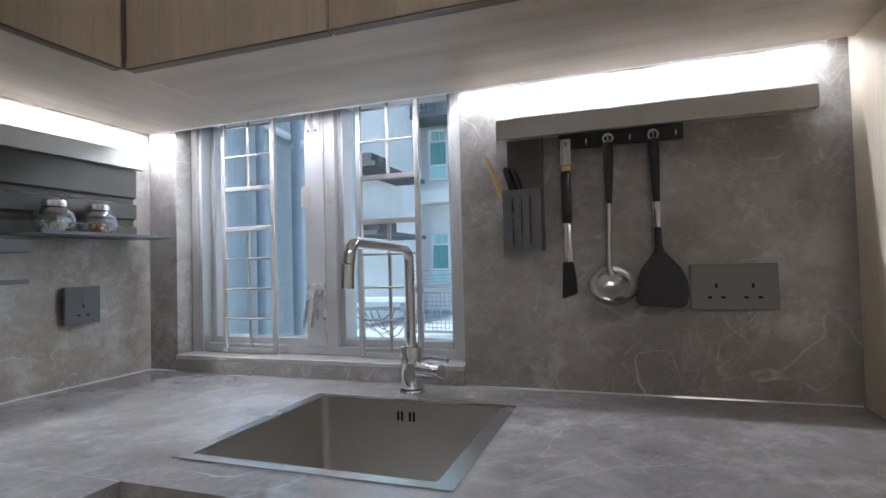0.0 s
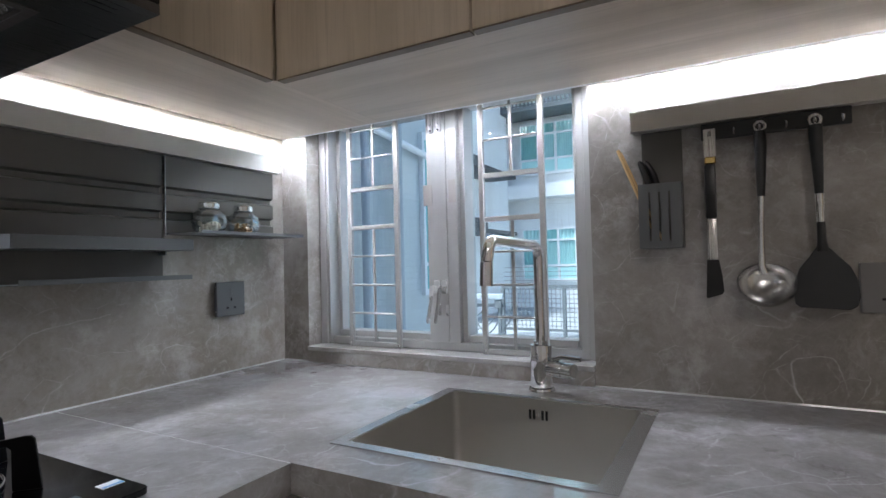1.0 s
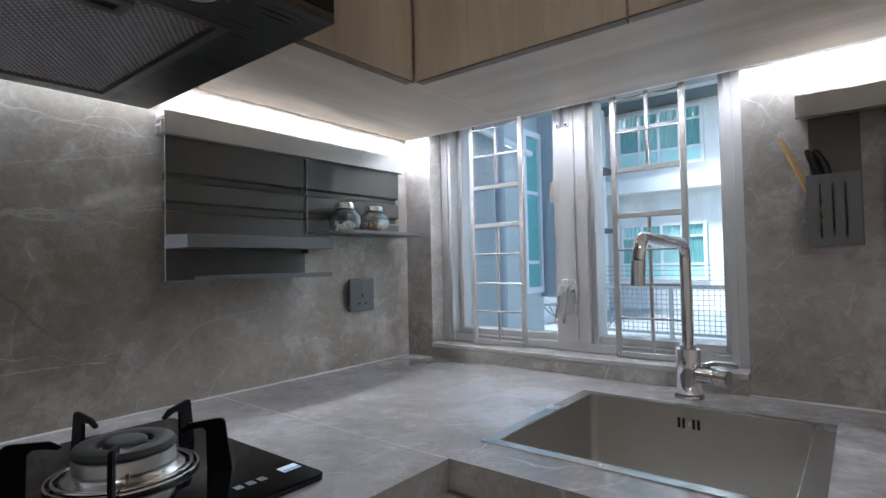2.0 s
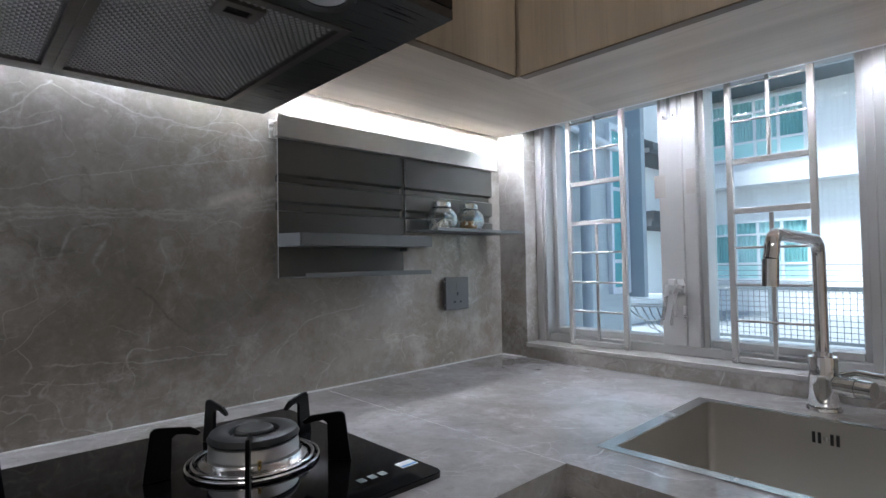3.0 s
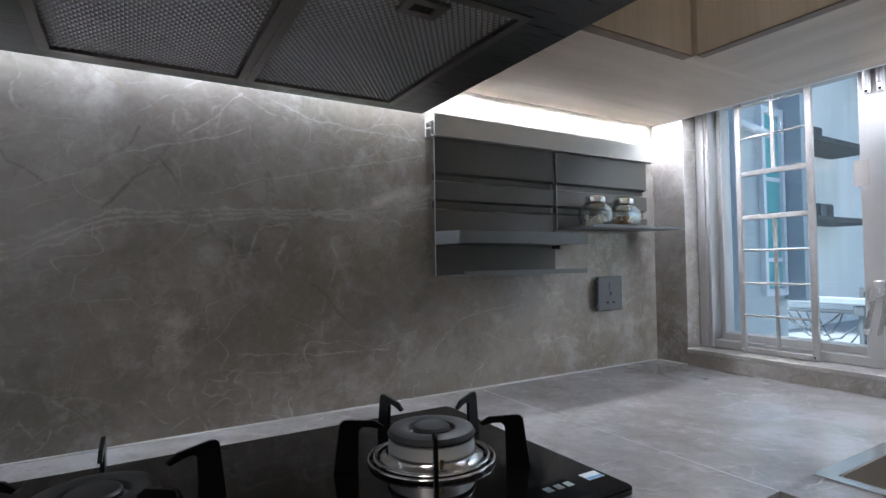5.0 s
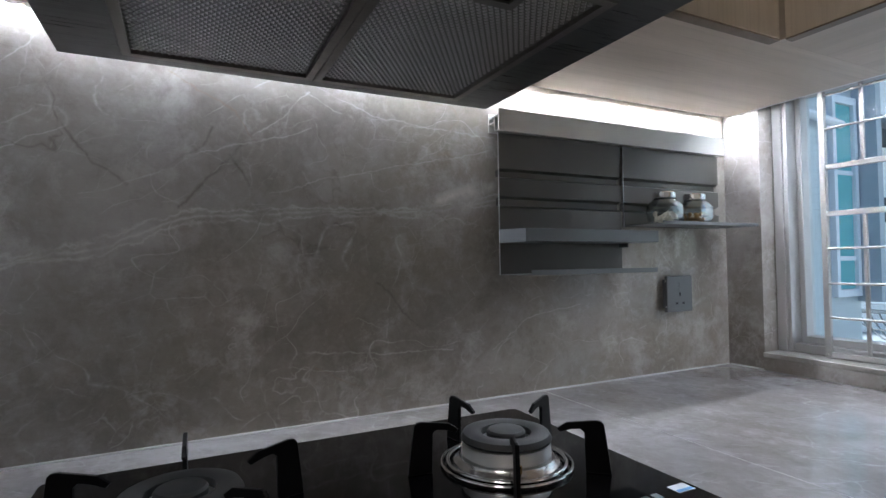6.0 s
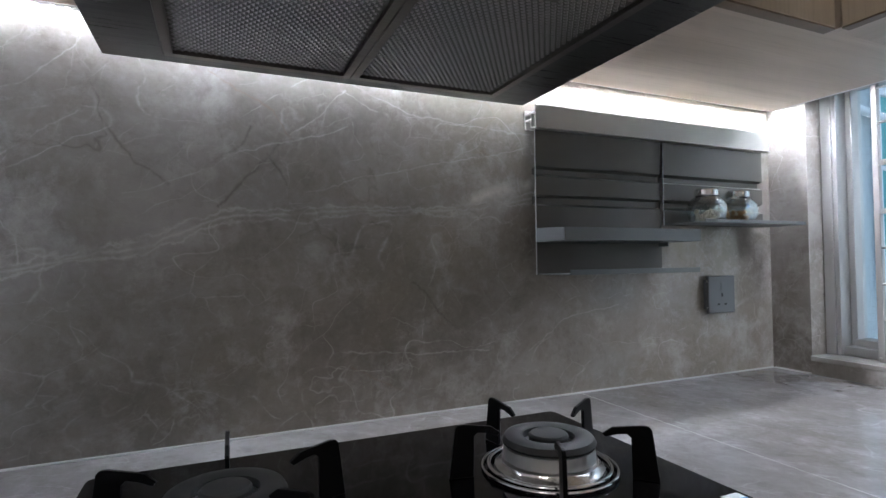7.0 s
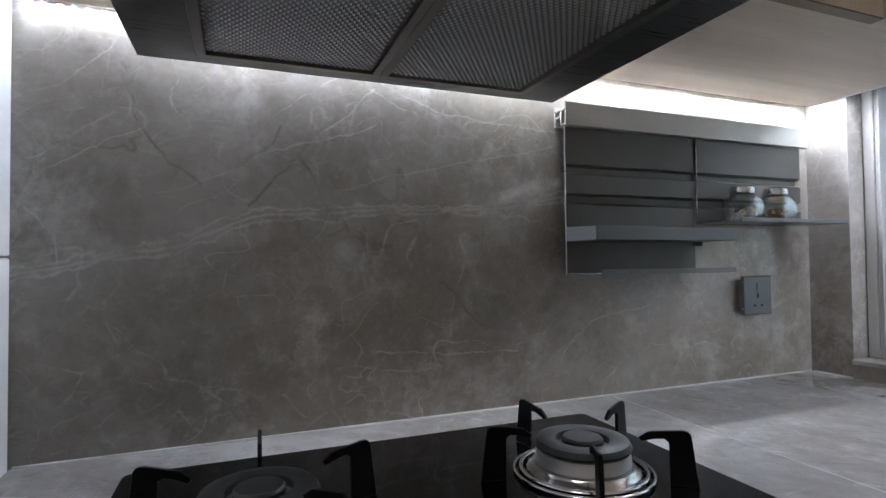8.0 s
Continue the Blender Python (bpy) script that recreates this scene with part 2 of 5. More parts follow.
M_STEEL_RIM = speckled("sink_rim_steel", (0.66, 0.66, 0.65), 0.24, 1.0, 60, 0.15, 0.01)
M_HOOD = brushed("hood_steel", (0.125, 0.125, 0.125), 0.30, 1)
M_HOOD_FRAME = brushed("filter_frame_steel", (0.22, 0.205, 0.19), 0.36, 1)
M_FILTER_GAP = mat("filter_gap_shade", (0.19, 0.183, 0.176), 0.5, 0.6)
M_FILTER = mat("filter_mesh", (0.42, 0.405, 0.395), 0.38, 1.0)
M_CHROME = mat("chrome", (0.82, 0.83, 0.84), 0.05, 1.0)
M_BURNER = mat("burner_steel", (0.70, 0.70, 0.70), 0.22, 1.0)
M_FLAME_RING = brushed("flame_ring_steel", (0.78, 0.79, 0.80), 0.36, 2)
M_SATIN = brushed("satin_steel", (0.70, 0.69, 0.67), 0.24, 2)
M_BARE_EDGE = mat("bare_cut_edge", (0.62, 0.62, 0.62), 0.35, 0.6)
M_HANDLE = speckled("handle_satin", (0.72, 0.72, 0.72), 0.28, 0.75, 60, 0.08, 0.0)
M_ALU = speckled("window_aluminium", (0.47, 0.47, 0.465), 0.38, 0.3, 200, 0.18)
M_ALU_RAIL = speckled("rail_aluminium", (0.57, 0.555, 0.52), 0.42, 0.45, 400, 0.10)
M_GRILLE = speckled("grille_paint", (0.43, 0.425, 0.41), 0.4, 0.4, 200, 0.15)
M_GREY = speckled("grey_powder_coat", (0.092, 0.087, 0.076), 0.42, 0.15, 900, 0.12, 0.08)
M_GREY_L = speckled("blue_grey_powder_coat", (0.138, 0.146, 0.150), 0.42, 0.15, 900, 0.12, 0.08)
M_SOCKET = speckled("grey_socket", (0.195, 0.188, 0.185), 0.35, 0.3, 600, 0.1)
M_SOCKET_D = speckled("dark_grey_socket", (0.105, 0.106, 0.108), 0.35, 0.3, 600, 0.1)
M_BLACK = speckled("black_enamel", (0.003, 0.003, 0.0033), 0.36, 0.0, 500, 0.1)
M_BLACK.node_tree.nodes["Principled BSDF"].inputs["Specular IOR Level"].default_value = 0.08
M_PLASTIC = speckled("black_nylon", (0.008, 0.008, 0.0085), 0.40, 0.0, 700, 0.1)
M_NYLON = speckled("grey_black_nylon", (0.024, 0.025, 0.026), 0.38, 0.0, 700, 0.1)
M_CAP = speckled("burner_cap", (0.019, 0.021, 0.022), 0.5, 0.1, 500, 0.2)
M_VOID = mat("void_black", (0.008, 0.008, 0.008), 0.8)
M_BLACK_GLASS = mat("black_glass", (0.003, 0.003, 0.0035), 0.05, Specular_IOR_Level=0.45)
M_WHITE = speckled("white_lacquer", (0.84, 0.85, 0.86), 0.22, 0.0, 300, 0.06)
M_CREAM = speckled("cream_lacquer", (0.62, 0.60, 0.56), 0.3, 0.0, 300, 0.06)
M_PAINT = speckled("room_paint", (0.70, 0.69, 0.67), 0.7, 0.0, 180, 0.08)
M_FLOOR = speckled("floor_tile", (0.36, 0.35, 0.33), 0.3, 0.0, 40, 0.2)
M_JOINT = speckled("pale_grout", (0.42, 0.41, 0.40), 0.4, 0.0, 90, 0.2)
M_SILICONE = speckled("white_silicone", (0.52, 0.52, 0.52), 0.08, 0.0, 90, 0.2)
M_BAMBOO = speckled("bamboo", (0.58, 0.38, 0.17), 0.5, 0.0, 90, 0.2)
M_BRASS = mat("brass", (0.75, 0.55, 0.22), 0.25, 1.0)
M_FOOD_PALE = speckled("dried_slices", (0.86, 0.78, 0.64), 0.8, 0.0, 120, 0.4, 0.3)
M_FOOD_DARK = speckled("dried_fruit", (0.40, 0.22, 0.09), 0.7, 0.0, 120, 0.4, 0.3)
M_TAPE = mat("paper_label", (0.42, 0.39, 0.37), 0.6)
M_INK = mat("grey_print", (0.10, 0.13, 0.14), 0.4)
M_STICKER = mat("white_sticker", (0.75, 0.80, 0.84), 0.35)
M_STICKER_BLUE = mat("blue_sticker", (0.10, 0.36, 0.70), 0.35)

M_GLASS = mat("window_glass", (0.80, 0.93, 0.97), 0.0, Transmission_Weight=1.0, IOR=1.45)
M_JAR = mat("jar_glass")
_t = M_JAR.node_tree
_mix, _clear, _gloss, _fr = (_t.nodes.new("ShaderNode" + k) for k in ("MixShader", "BsdfTransparent", "BsdfGlossy", "LayerWeight"))
_clear.inputs[0].default_value, _gloss.inputs["Roughness"].default_value, _fr.inputs["Blend"].default_value = (0.93, 0.95, 0.95, 1), 0.02, 0.30
_t.links.new(_fr.outputs["Facing"], _mix.inputs[0])
_t.links.new(_clear.outputs[0], _mix.inputs[1])
_t.links.new(_gloss.outputs[0], _mix.inputs[2])
_t.links.new(_mix.outputs[0], _t.nodes["Material Output"].inputs["Surface"])
M_LAMP_LENS = mat("frosted_lens", (0.75, 0.76, 0.77), 0.25)

M_CHANNEL = speckled("white_channel", (0.80, 0.80, 0.80), 0.5, 0.0, 200, 0.08)
M_LED = mat("led_chip")
_b = M_LED.node_tree.nodes["Principled BSDF"]
_b.inputs["Emission Color"].default_value, _b.inputs["Emission Strength"].default_value = LED_COLOUR, LED_POWER
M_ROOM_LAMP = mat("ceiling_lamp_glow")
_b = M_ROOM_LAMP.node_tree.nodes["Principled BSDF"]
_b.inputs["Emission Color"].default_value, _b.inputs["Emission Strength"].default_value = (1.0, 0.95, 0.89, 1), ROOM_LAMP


def mosaic(name, a, b, size):
    """Small glazed facade tiles."""
    m = mat(name, a, 0.35)
    g = G(m)
    br = g.n("ShaderNodeTexBrick", Scale=1.0)
    br.offset = 0.0
    br.inputs["Color1"].default_value, br.inputs["Color2"].default_value = (*a, 1), (*b, 1)
    br.inputs["Mortar"].default_value = (*(x * 0.90 for x in a), 1)
    br.inputs["Mortar Size"].default_value = size * 0.06
    br.inputs["Brick Width"].default_value = br.inputs["Row Height"].default_value = size
    src = g.n("ShaderNodeSeparateXYZ")
    g.link(g.pos(), src.inputs[0])
    cmb = g.n("ShaderNodeCombineXYZ")
    g.link(g.math("ADD", src.outputs[0], src.outputs[1]), cmb.inputs[0])
    g.link(src.outputs[2], cmb.inputs[1])
    g.link(cmb.outputs[0], br.inputs["Vector"])
    streak = g.noise(g.pos(scale=(2.0, 2.0, 0.3)), 1.2, 4.0, 0.6).outputs["Fac"]
    g.base(g.mix(g.range(streak, 0.45, 0.8, 0.0, 0.4), br.outputs["Color"], tuple(x * 0.6 for x in a)))
    return m


M_MOSAIC = mosaic("pale_blue_mosaic", (0.44, 0.50, 0.51), (0.47, 0.53, 0.54), 0.05)
M_RENDER = mosaic("white_facade_tile", (0.78, 0.80, 0.80), (0.82, 0.83, 0.83), 0.10)
M_CONCRETE = speckled("terrace_concrete", (0.30, 0.33, 0.35), 0.8, 0.0, 20, 0.25)
M_TEAL = mat("teal_window_glass", (0.16, 0.46, 0.46), 0.10)
M_CURTAIN = speckled("teal_curtain", (0.42, 0.68, 0.68), 0.8, 0.0, 40, 0.3)
M_CURTAIN_DEEP = speckled("deep_teal_curtain", (0.24, 0.52, 0.52), 0.8, 0.0, 40, 0.3)
M_TEAL_PALE = mat("pale_teal_pane", (0.42, 0.72, 0.71), 0.15)
M_OUT_FRAME = speckled("white_window_frame", (0.72, 0.75, 0.76), 0.5, 0.0, 100, 0.1)
M_DARK_METAL = speckled("dark_grey_railing", (0.13, 0.15, 0.16), 0.5, 0.3, 100, 0.2)
M_AC = speckled("dark_unit_casing", (0.06, 0.065, 0.07), 0.6, 0.0, 60, 0.3)
M_PIPE = speckled("grey_pipe", (0.33, 0.38, 0.41), 0.5, 0.0, 60, 0.2)


# ---- mesh helpers ----
def box(bm, x0, x1, y0, y1, z0, z1, bevel=0.0, seg=1, m=None):
    mm = Matrix.Translation(((x0 + x1) / 2, (y0 + y1) / 2, (z0 + z1) / 2)) @ Matrix.Diagonal((abs(x1 - x0), abs(y1 - y0), abs(z1 - z0), 1))
    r = bmesh.ops.create_cube(bm, size=1.0, matrix=(m @ mm) if m else mm)
    if bevel:
        es = list({e for v in r["verts"] for e in v.link_edges})
        bmesh.ops.bevel(bm, geom=es, offset=bevel, segments=seg, profile=0.5, affect="EDGES")
    return bm


def boxed(*a, **k):
    return box(bmesh.new(), *a, **k)


def cyl(bm, p0, p1, r0, r1=None, seg=24):
    p0, p1 = Vector(p0), Vector(p1)
    d = p1 - p0
    m = Matrix.Translation((p0 + p1) / 2) @ d.to_track_quat("Z", "Y").to_matrix().to_4x4()
    bmesh.ops.create_cone(bm, cap_ends=True, segments=seg, radius1=r0, radius2=r0 if r1 is None else r1, depth=d.length, matrix=m)
    return bm


def lathe(profile, seg=40, at=(0, 0, 0), m=None, closed=False):
    """Turn (radius, height) pairs round the upright axis."""
    bm = bmesh.new()
    rings = []
    for r, z in profile:
        if r < 1e-6:
            rings.append([bm.verts.new((0, 0, z))])
        else:
            rings.append([bm.verts.new((r * math.cos(2 * math.pi * i / seg), r * math.sin(2 * math.pi * i / seg), z)) for i in range(seg)])
    pairs = list(zip(rings, rings[1:])) + ([(rings[-1], rings[0])] if closed else [])
    for a, b in pairs:
        for i in range(seg):
            j = (i + 1) % seg
            if len(a) == 1 and len(b) == 1:
                continue
            if len(a) == 1:
                bm.faces.new((a[0], b[j], b[i]))
            elif len(b) == 1:
                bm.faces.new((a[i], a[j], b[0]))
            else:
                bm.faces.new((a[i], a[j], b[j], b[i]))
    bmesh.ops.transform(bm, matrix=Matrix.Translation(at) @ (m or Matrix()), verts=bm.verts)
    bmesh.ops.recalc_face_normals(bm, faces=bm.faces)
    return bm


def tube(path, r, seg=16, bm=None):
    """A round bar along a list of points."""
    bm = bm or bmesh.new()
    pts = [Vector(p) for p in path]
    rings = []
    up = None
    for i, p in enumerate(pts):
        d = (pts[min(i + 1, len(pts) - 1)] - pts[max(i - 1, 0)]).normalized()
        if up is None:
            up = d.orthogonal().normalized()
        up = (up - d * up.dot(d)).normalized()
        side = d.cross(up)
        rr = r[i] if isinstance(r, (list, tuple)) else r
        rings.append([bm.verts.new(p + rr * (math.cos(2 * math.pi * k / seg) * up + math.sin(2 * math.pi * k / seg) * side)) for k in range(seg)])
    for a, b in zip(rings, rings[1:]):
        for k in range(seg):
            bm.faces.new((a[k], a[(k + 1) % seg], b[(k + 1) % seg], b[k]))
    bm.faces.new(rings[0][::-1])
    bm.faces.new(rings[-1])
    bmesh.ops.recalc_face_normals(bm, faces=bm.faces)
    return bm


def bend(a, b, c, r, n=8):
    """Points that round the corner b between a and c."""
    a, b, c = Vector(a), Vector(b), Vector(c)
    p, q = b + (a - b).normalized() * r, b + (c - b).normalized() * r
    return [(1 - t) ** 2 * p + 2 * t * (1 - t) * b + t * t * q for t in (i / n for i in range(n + 1))]


def prism(poly, lo, hi, axis, bm=None):
    """Extrude a 2D outline along an axis ('x': outline is (y, z); 'y': (x, z); 'z': (x, y))."""
    bm = bm or bmesh.new()
    put = {"x": lambda a, b, h: (h, a, b), "y": lambda a, b, h: (a, h, b), "z": lambda a, b, h: (a, b, h)}[axis]
    v0 = [bm.verts.new(put(a, b, lo)) for a, b in poly]
    v1 = [bm.verts.new(put(a, b, hi)) for a, b in poly]
    fs = [bm.faces.new(v0), bm.faces.new(v1[::-1])]
    for i in range(len(poly)):
        j = (i + 1) % len(poly)
        fs.append(bm.faces.new((v0[i], v0[j], v1[j], v1[i])))
    bmesh.ops.recalc_face_normals(bm, faces=bm.faces)
    return bm


def slab(us, vs, keep, lo, hi, axis):
    """A plate of cells between the lines us and vs; keep(u, v) says which cells are solid."""
    bm = bmesh.new()
    put = {"x": lambda a, b, h: (h, a, b), "y": lambda a, b, h: (a, h, b), "z": lambda a, b, h: (a, b, h)}[axis]
    verts = {}

    def v(i, j, k):
        key = (i, j, k)
        if key not in verts:
            verts[key] = bm.verts.new(put(us[i], vs[j], (lo, hi)[k]))
        return verts[key]

    solid = {(i, j) for i in range(len(us) - 1) for j in range(len(vs) - 1) if keep((us[i] + us[i + 1]) / 2, (vs[j] + vs[j + 1]) / 2)}
    for i, j in solid:
        for k in (0, 1):
            bm.faces.new((v(i, j, k), v(i + 1, j, k), v(i + 1, j + 1, k), v(i, j + 1, k)))
        for di, dj, a, b in ((-1, 0, (0, 0), (0, 1)), (1, 0, (1, 0), (1, 1)), (0, -1, (0, 0), (1, 0)), (0, 1, (0, 1), (1, 1))):
            if (i + di, j + dj) not in solid:
                (a0, a1), (b0, b1) = a, b
                bm.faces.new((v(i + a0, j + a1, 0), v(i + b0, j + b1, 0), v(i + b0, j + b1, 1), v(i + a0, j + a1, 1)))
    bmesh.ops.recalc_face_normals(bm, faces=bm.faces)
    return bm


def mesh_of(name, bm, material, smooth=None):
    me = bpy.data.meshes.new(name)
    bm.to_mesh(me)
    bm.free()
    me.materials.append(material)
    if smooth:
        me.shade_smooth()
        me.set_sharp_from_angle(angle=radians(smooth))
    return me


def thing(name, at, label, category, group=""):
    ob = new(name)
    ob.empty_display_size = 0.05
    ob.location = at
    return tagged(ob, label, category, group)


def origin_of(ob):
    p = Vector((0, 0, 0))
    while ob:
        p, ob = p + ob.location, ob.parent
    return p


def part(name, bm, material, parent, label="", smooth=None, category=""):
    """One mesh under a thing or a part; its points are given in the room's own coordinates."""
    bmesh.ops.translate(bm, verts=bm.verts, vec=-origin_of(parent))
    ob = new(name, mesh_of(name, bm, material, smooth))
    ob.parent = parent
    return tagged(ob, label, category)


def solid(name, bm, material, label, category, smooth=None, kind="", group=""):
    return tagged(new(name, mesh_of(name, bm, material, smooth)), label, category, group, kind)


def structure(name, bm, material, label="", category="", smooth=None):
    return solid(name, bm, material, label, category, smooth, "structure")


# ---- the large structure ----
LX, WY, CZ, UZ = -1.18, 1.195, 0.90, 1.533       # left wall, window wall, worktop, underside of the wall cabinets
WX0, WX1, WZ0, WZ1 = -1.086, -0.288, 0.944, 1.62  # the window's opening
ENDY, RX = -0.388, 0.427                          # white end panel, oak side panel
ROOM_X, ROOM_Y, CEIL = 1.60, -2.60, 2.40
FX, FY = -0.567, 0.6008                           # the worktop's front edges

structure("floor", boxed(LX - 0.2, ROOM_X + 0.2, ROOM_Y - 0.2, WY + 0.2, -0.12, 0.0), M_FLOOR, "grey tiled kitchen floor", "floor")
structure("ceiling", boxed(LX - 0.2, ROOM_X + 0.2, ROOM_Y - 0.2, WY + 0.2, CEIL, CEIL + 0.12), M_PAINT, "plain white painted ceiling", "ceiling")
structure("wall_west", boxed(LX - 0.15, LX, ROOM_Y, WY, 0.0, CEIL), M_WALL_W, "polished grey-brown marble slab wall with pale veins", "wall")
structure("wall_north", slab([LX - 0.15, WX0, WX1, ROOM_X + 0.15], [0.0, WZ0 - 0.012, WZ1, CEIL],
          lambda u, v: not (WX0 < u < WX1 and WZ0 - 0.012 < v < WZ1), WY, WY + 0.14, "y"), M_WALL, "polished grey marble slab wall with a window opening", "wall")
structure("wall_east", boxed(ROOM_X, ROOM_X + 0.15, ROOM_Y, WY, 0.0, CEIL), M_PAINT, "plain painted kitchen wall", "wall")
structure("wall_south", boxed(LX - 0.15, ROOM_X + 0.15, ROOM_Y - 0.15, ROOM_Y, 0.0, CEIL), M_PAINT, "plain painted kitchen wall", "wall")
structure("window_sill", boxed(WX0 + 0.001, WX1 - 0.001, WY - 0.009, WY + 0.138, WZ0 - 0.012, WZ0, bevel=0.0015), M_SILL, "polished grey marble window sill, lightened for the light on it", "sill")
structure("trim_apron", boxed(WX0 + 0.001, WX1 - 0.001, WY - 0.006, WY - 0.0005, CZ + 0.001, WZ0 - 0.0125), M_WALL, "grey marble strip below the window sill", "trim")


def bead(a, b, r=0.0022):
    return tube([a, b], r, 8)


structure("trim_bead_west", bead((LX + 0.002, ENDY + 0.004, CZ + 0.001), (LX + 0.002, WY - 0.004, CZ + 0.001)), M_SILICONE, "white silicone joint along the marble wall", "sealant")
structure("trim_bead_north", bead((LX + 0.006, WY - 0.002, CZ + 0.001), (RX - 0.004, WY - 0.002, CZ + 0.001), 0.0022), M_SILICONE, "white silicone joint along the window wall", "sealant")

# window: outer frame, two casements, mullion, glass
win = tagged(thing("window_1", (-0.69, 1.27, WZ0), "silver aluminium casement window with clear bluish panes", "window"), kind="structure")
FY0, FY1 = WY + 0.050, WY + 0.136
z0, z1 = WZ0 + 0.001, WZ1 - 0.004
for x0, x1 in ((WX0 + 0.002, WX0 + 0.024), (WX1 - 0.024, WX1 - 0.002)):
    part("frame_jamb", boxed(x0, x1, FY0, FY1, z0, z1, bevel=0.0012), M_ALU, win)
for x0, x1 in ((WX0 + 0.0245, WX0 + 0.034), (WX1 - 0.040, WX1 - 0.0245)):
    part("frame_jamb", boxed(x0, x1, FY0 + 0.004, FY1, z0, z1, bevel=0.0012), M_ALU, win)
part("frame_sill_track", boxed(WX0 + 0.0345, WX1 - 0.0405, FY0 + 0.012, FY1, z0, z0 + 0.020, bevel=0.001), M_ALU, win)
part("frame_head", boxed(WX0 + 0.0345, WX1 - 0.0405, FY0 + 0.012, FY1, z1 - 0.03, z1, bevel=0.001), M_ALU, win)
part("mullion", boxed(-0.664, -0.634, FY0 + 0.006, FY1, z0 + 0.0205, z1 - 0.0305, bevel=0.0012), M_ALU, win)


def casement(x0, x1, left_w, right_w, front_left, front_right):
    """A sash between x0 and x1 with its glass set well back."""
    sz0, sz1 = z0 + 0.021, z1 - 0.031
    gy = FY0 + 0.066
    sash = part("casement", boxed(x0, x0 + left_w, front_left, FY1 - 0.004, sz0, sz1, bevel=0.0012), M_ALU, win)
    part("stile", boxed(x1 - right_w, x1, front_right, FY1 - 0.004, sz0, sz1, bevel=0.0012), M_ALU, sash)
    part("bottom_rail", boxed(x0 + left_w + 0.0005, x1 - right_w - 0.0005, FY0 + 0.030, FY1 - 0.004, sz0, sz0 + 0.016, bevel=0.001), M_ALU, sash)
    part("top_rail", boxed(x0 + left_w + 0.0005, x1 - right_w - 0.0005, FY0 + 0.030, FY1 - 0.004, sz1 - 0.016, sz1, bevel=0.001), M_ALU, sash)
    pane = part("pane", boxed(x0 + left_w - 0.004, x1 - right_w + 0.004, gy, gy + 0.005, sz0 + 0.012, sz1 - 0.012), M_GLASS, sash, "clear bluish window pane")
    pane.visible_shadow = False
    return sash


casement(WX0 + 0.035, -0.6645, 0.013, 0.056, FY0 + 0.040, FY0 + 0.004)
casement(-0.6335, WX1 - 0.041, 0.014, 0.014, FY0 + 0.022, FY0 + 0.034)
part("paper_label", boxed(-0.731, -0.705, FY0 + 0.0030, FY0 + 0.0036, 1.318, 1.372), M_TAPE, win, "small faded paper label")
part("paper_label", boxed(-0.657, -0.637, FY0 + 0.0048, FY0 + 0.0054, 1.322, 1.380), M_TAPE, win, "small faded paper label")

yh = FY0 + 0.003


def lever_handle(x, lean):
    h = part("handle", boxed(x - 0.008, x + 0.008, yh - 0.009, yh, 1.090, 1.124, bevel=0.002), M_HANDLE, win, "silver lever handle")
    part("neck", boxed(x - 0.005, x + 0.005, yh - 0.024, yh - 0.0092, 1.097, 1.110, bevel=0.002), M_HANDLE, h)
    blade = [(x + 0.0045, 1.112), (x - 0.0035, 1.112), (x - 0.0068, 1.100), (x - lean * 0.60, 1.070), (x - lean - 0.0032, 1.020), (x - lean - 0.0020, 1.016), (x - lean + 0.0032, 1.016), (x - lean + 0.0042, 1.020), (x - lean * 0.60 + 0.0080, 1.072), (x + 0.0025, 1.098)]
    bm = prism(blade, yh - 0.0325, yh - 0.0245, "y")
    bmesh.ops.bevel(bm, geom=list(bm.edges), offset=0.0015, segments=2, affect="EDGES")
    part("lever", bm, M_HANDLE, h, smooth=50)
    part("keeper", boxed(x + 0.003, x + 0.010, yh - 0.006, yh, 1.034, 1.062, bevel=0.0015), M_HANDLE, h)


lever_handle(-0.694, 0.016)
lever_handle(-0.672, 0.016)
for x in (-0.702, -0.679):
    h = part("latch", boxed(x - 0.006, x + 0.006, yh - 0.008, yh, 1.505, 1.585, bevel=0.002), M_HANDLE, win, "silver window latch")
    part("latch_tongue", boxed(x - 0.004, x + 0.004, yh - 0.016, yh - 0.0085, 1.520, 1.560, bevel=0.002), M_HANDLE, h)
    part("screw", cyl(bmesh.new(), (x, yh - 0.010, 1.510), (x, yh - 0.006, 1.510), 0.0028, seg=10), M_VOID, h)


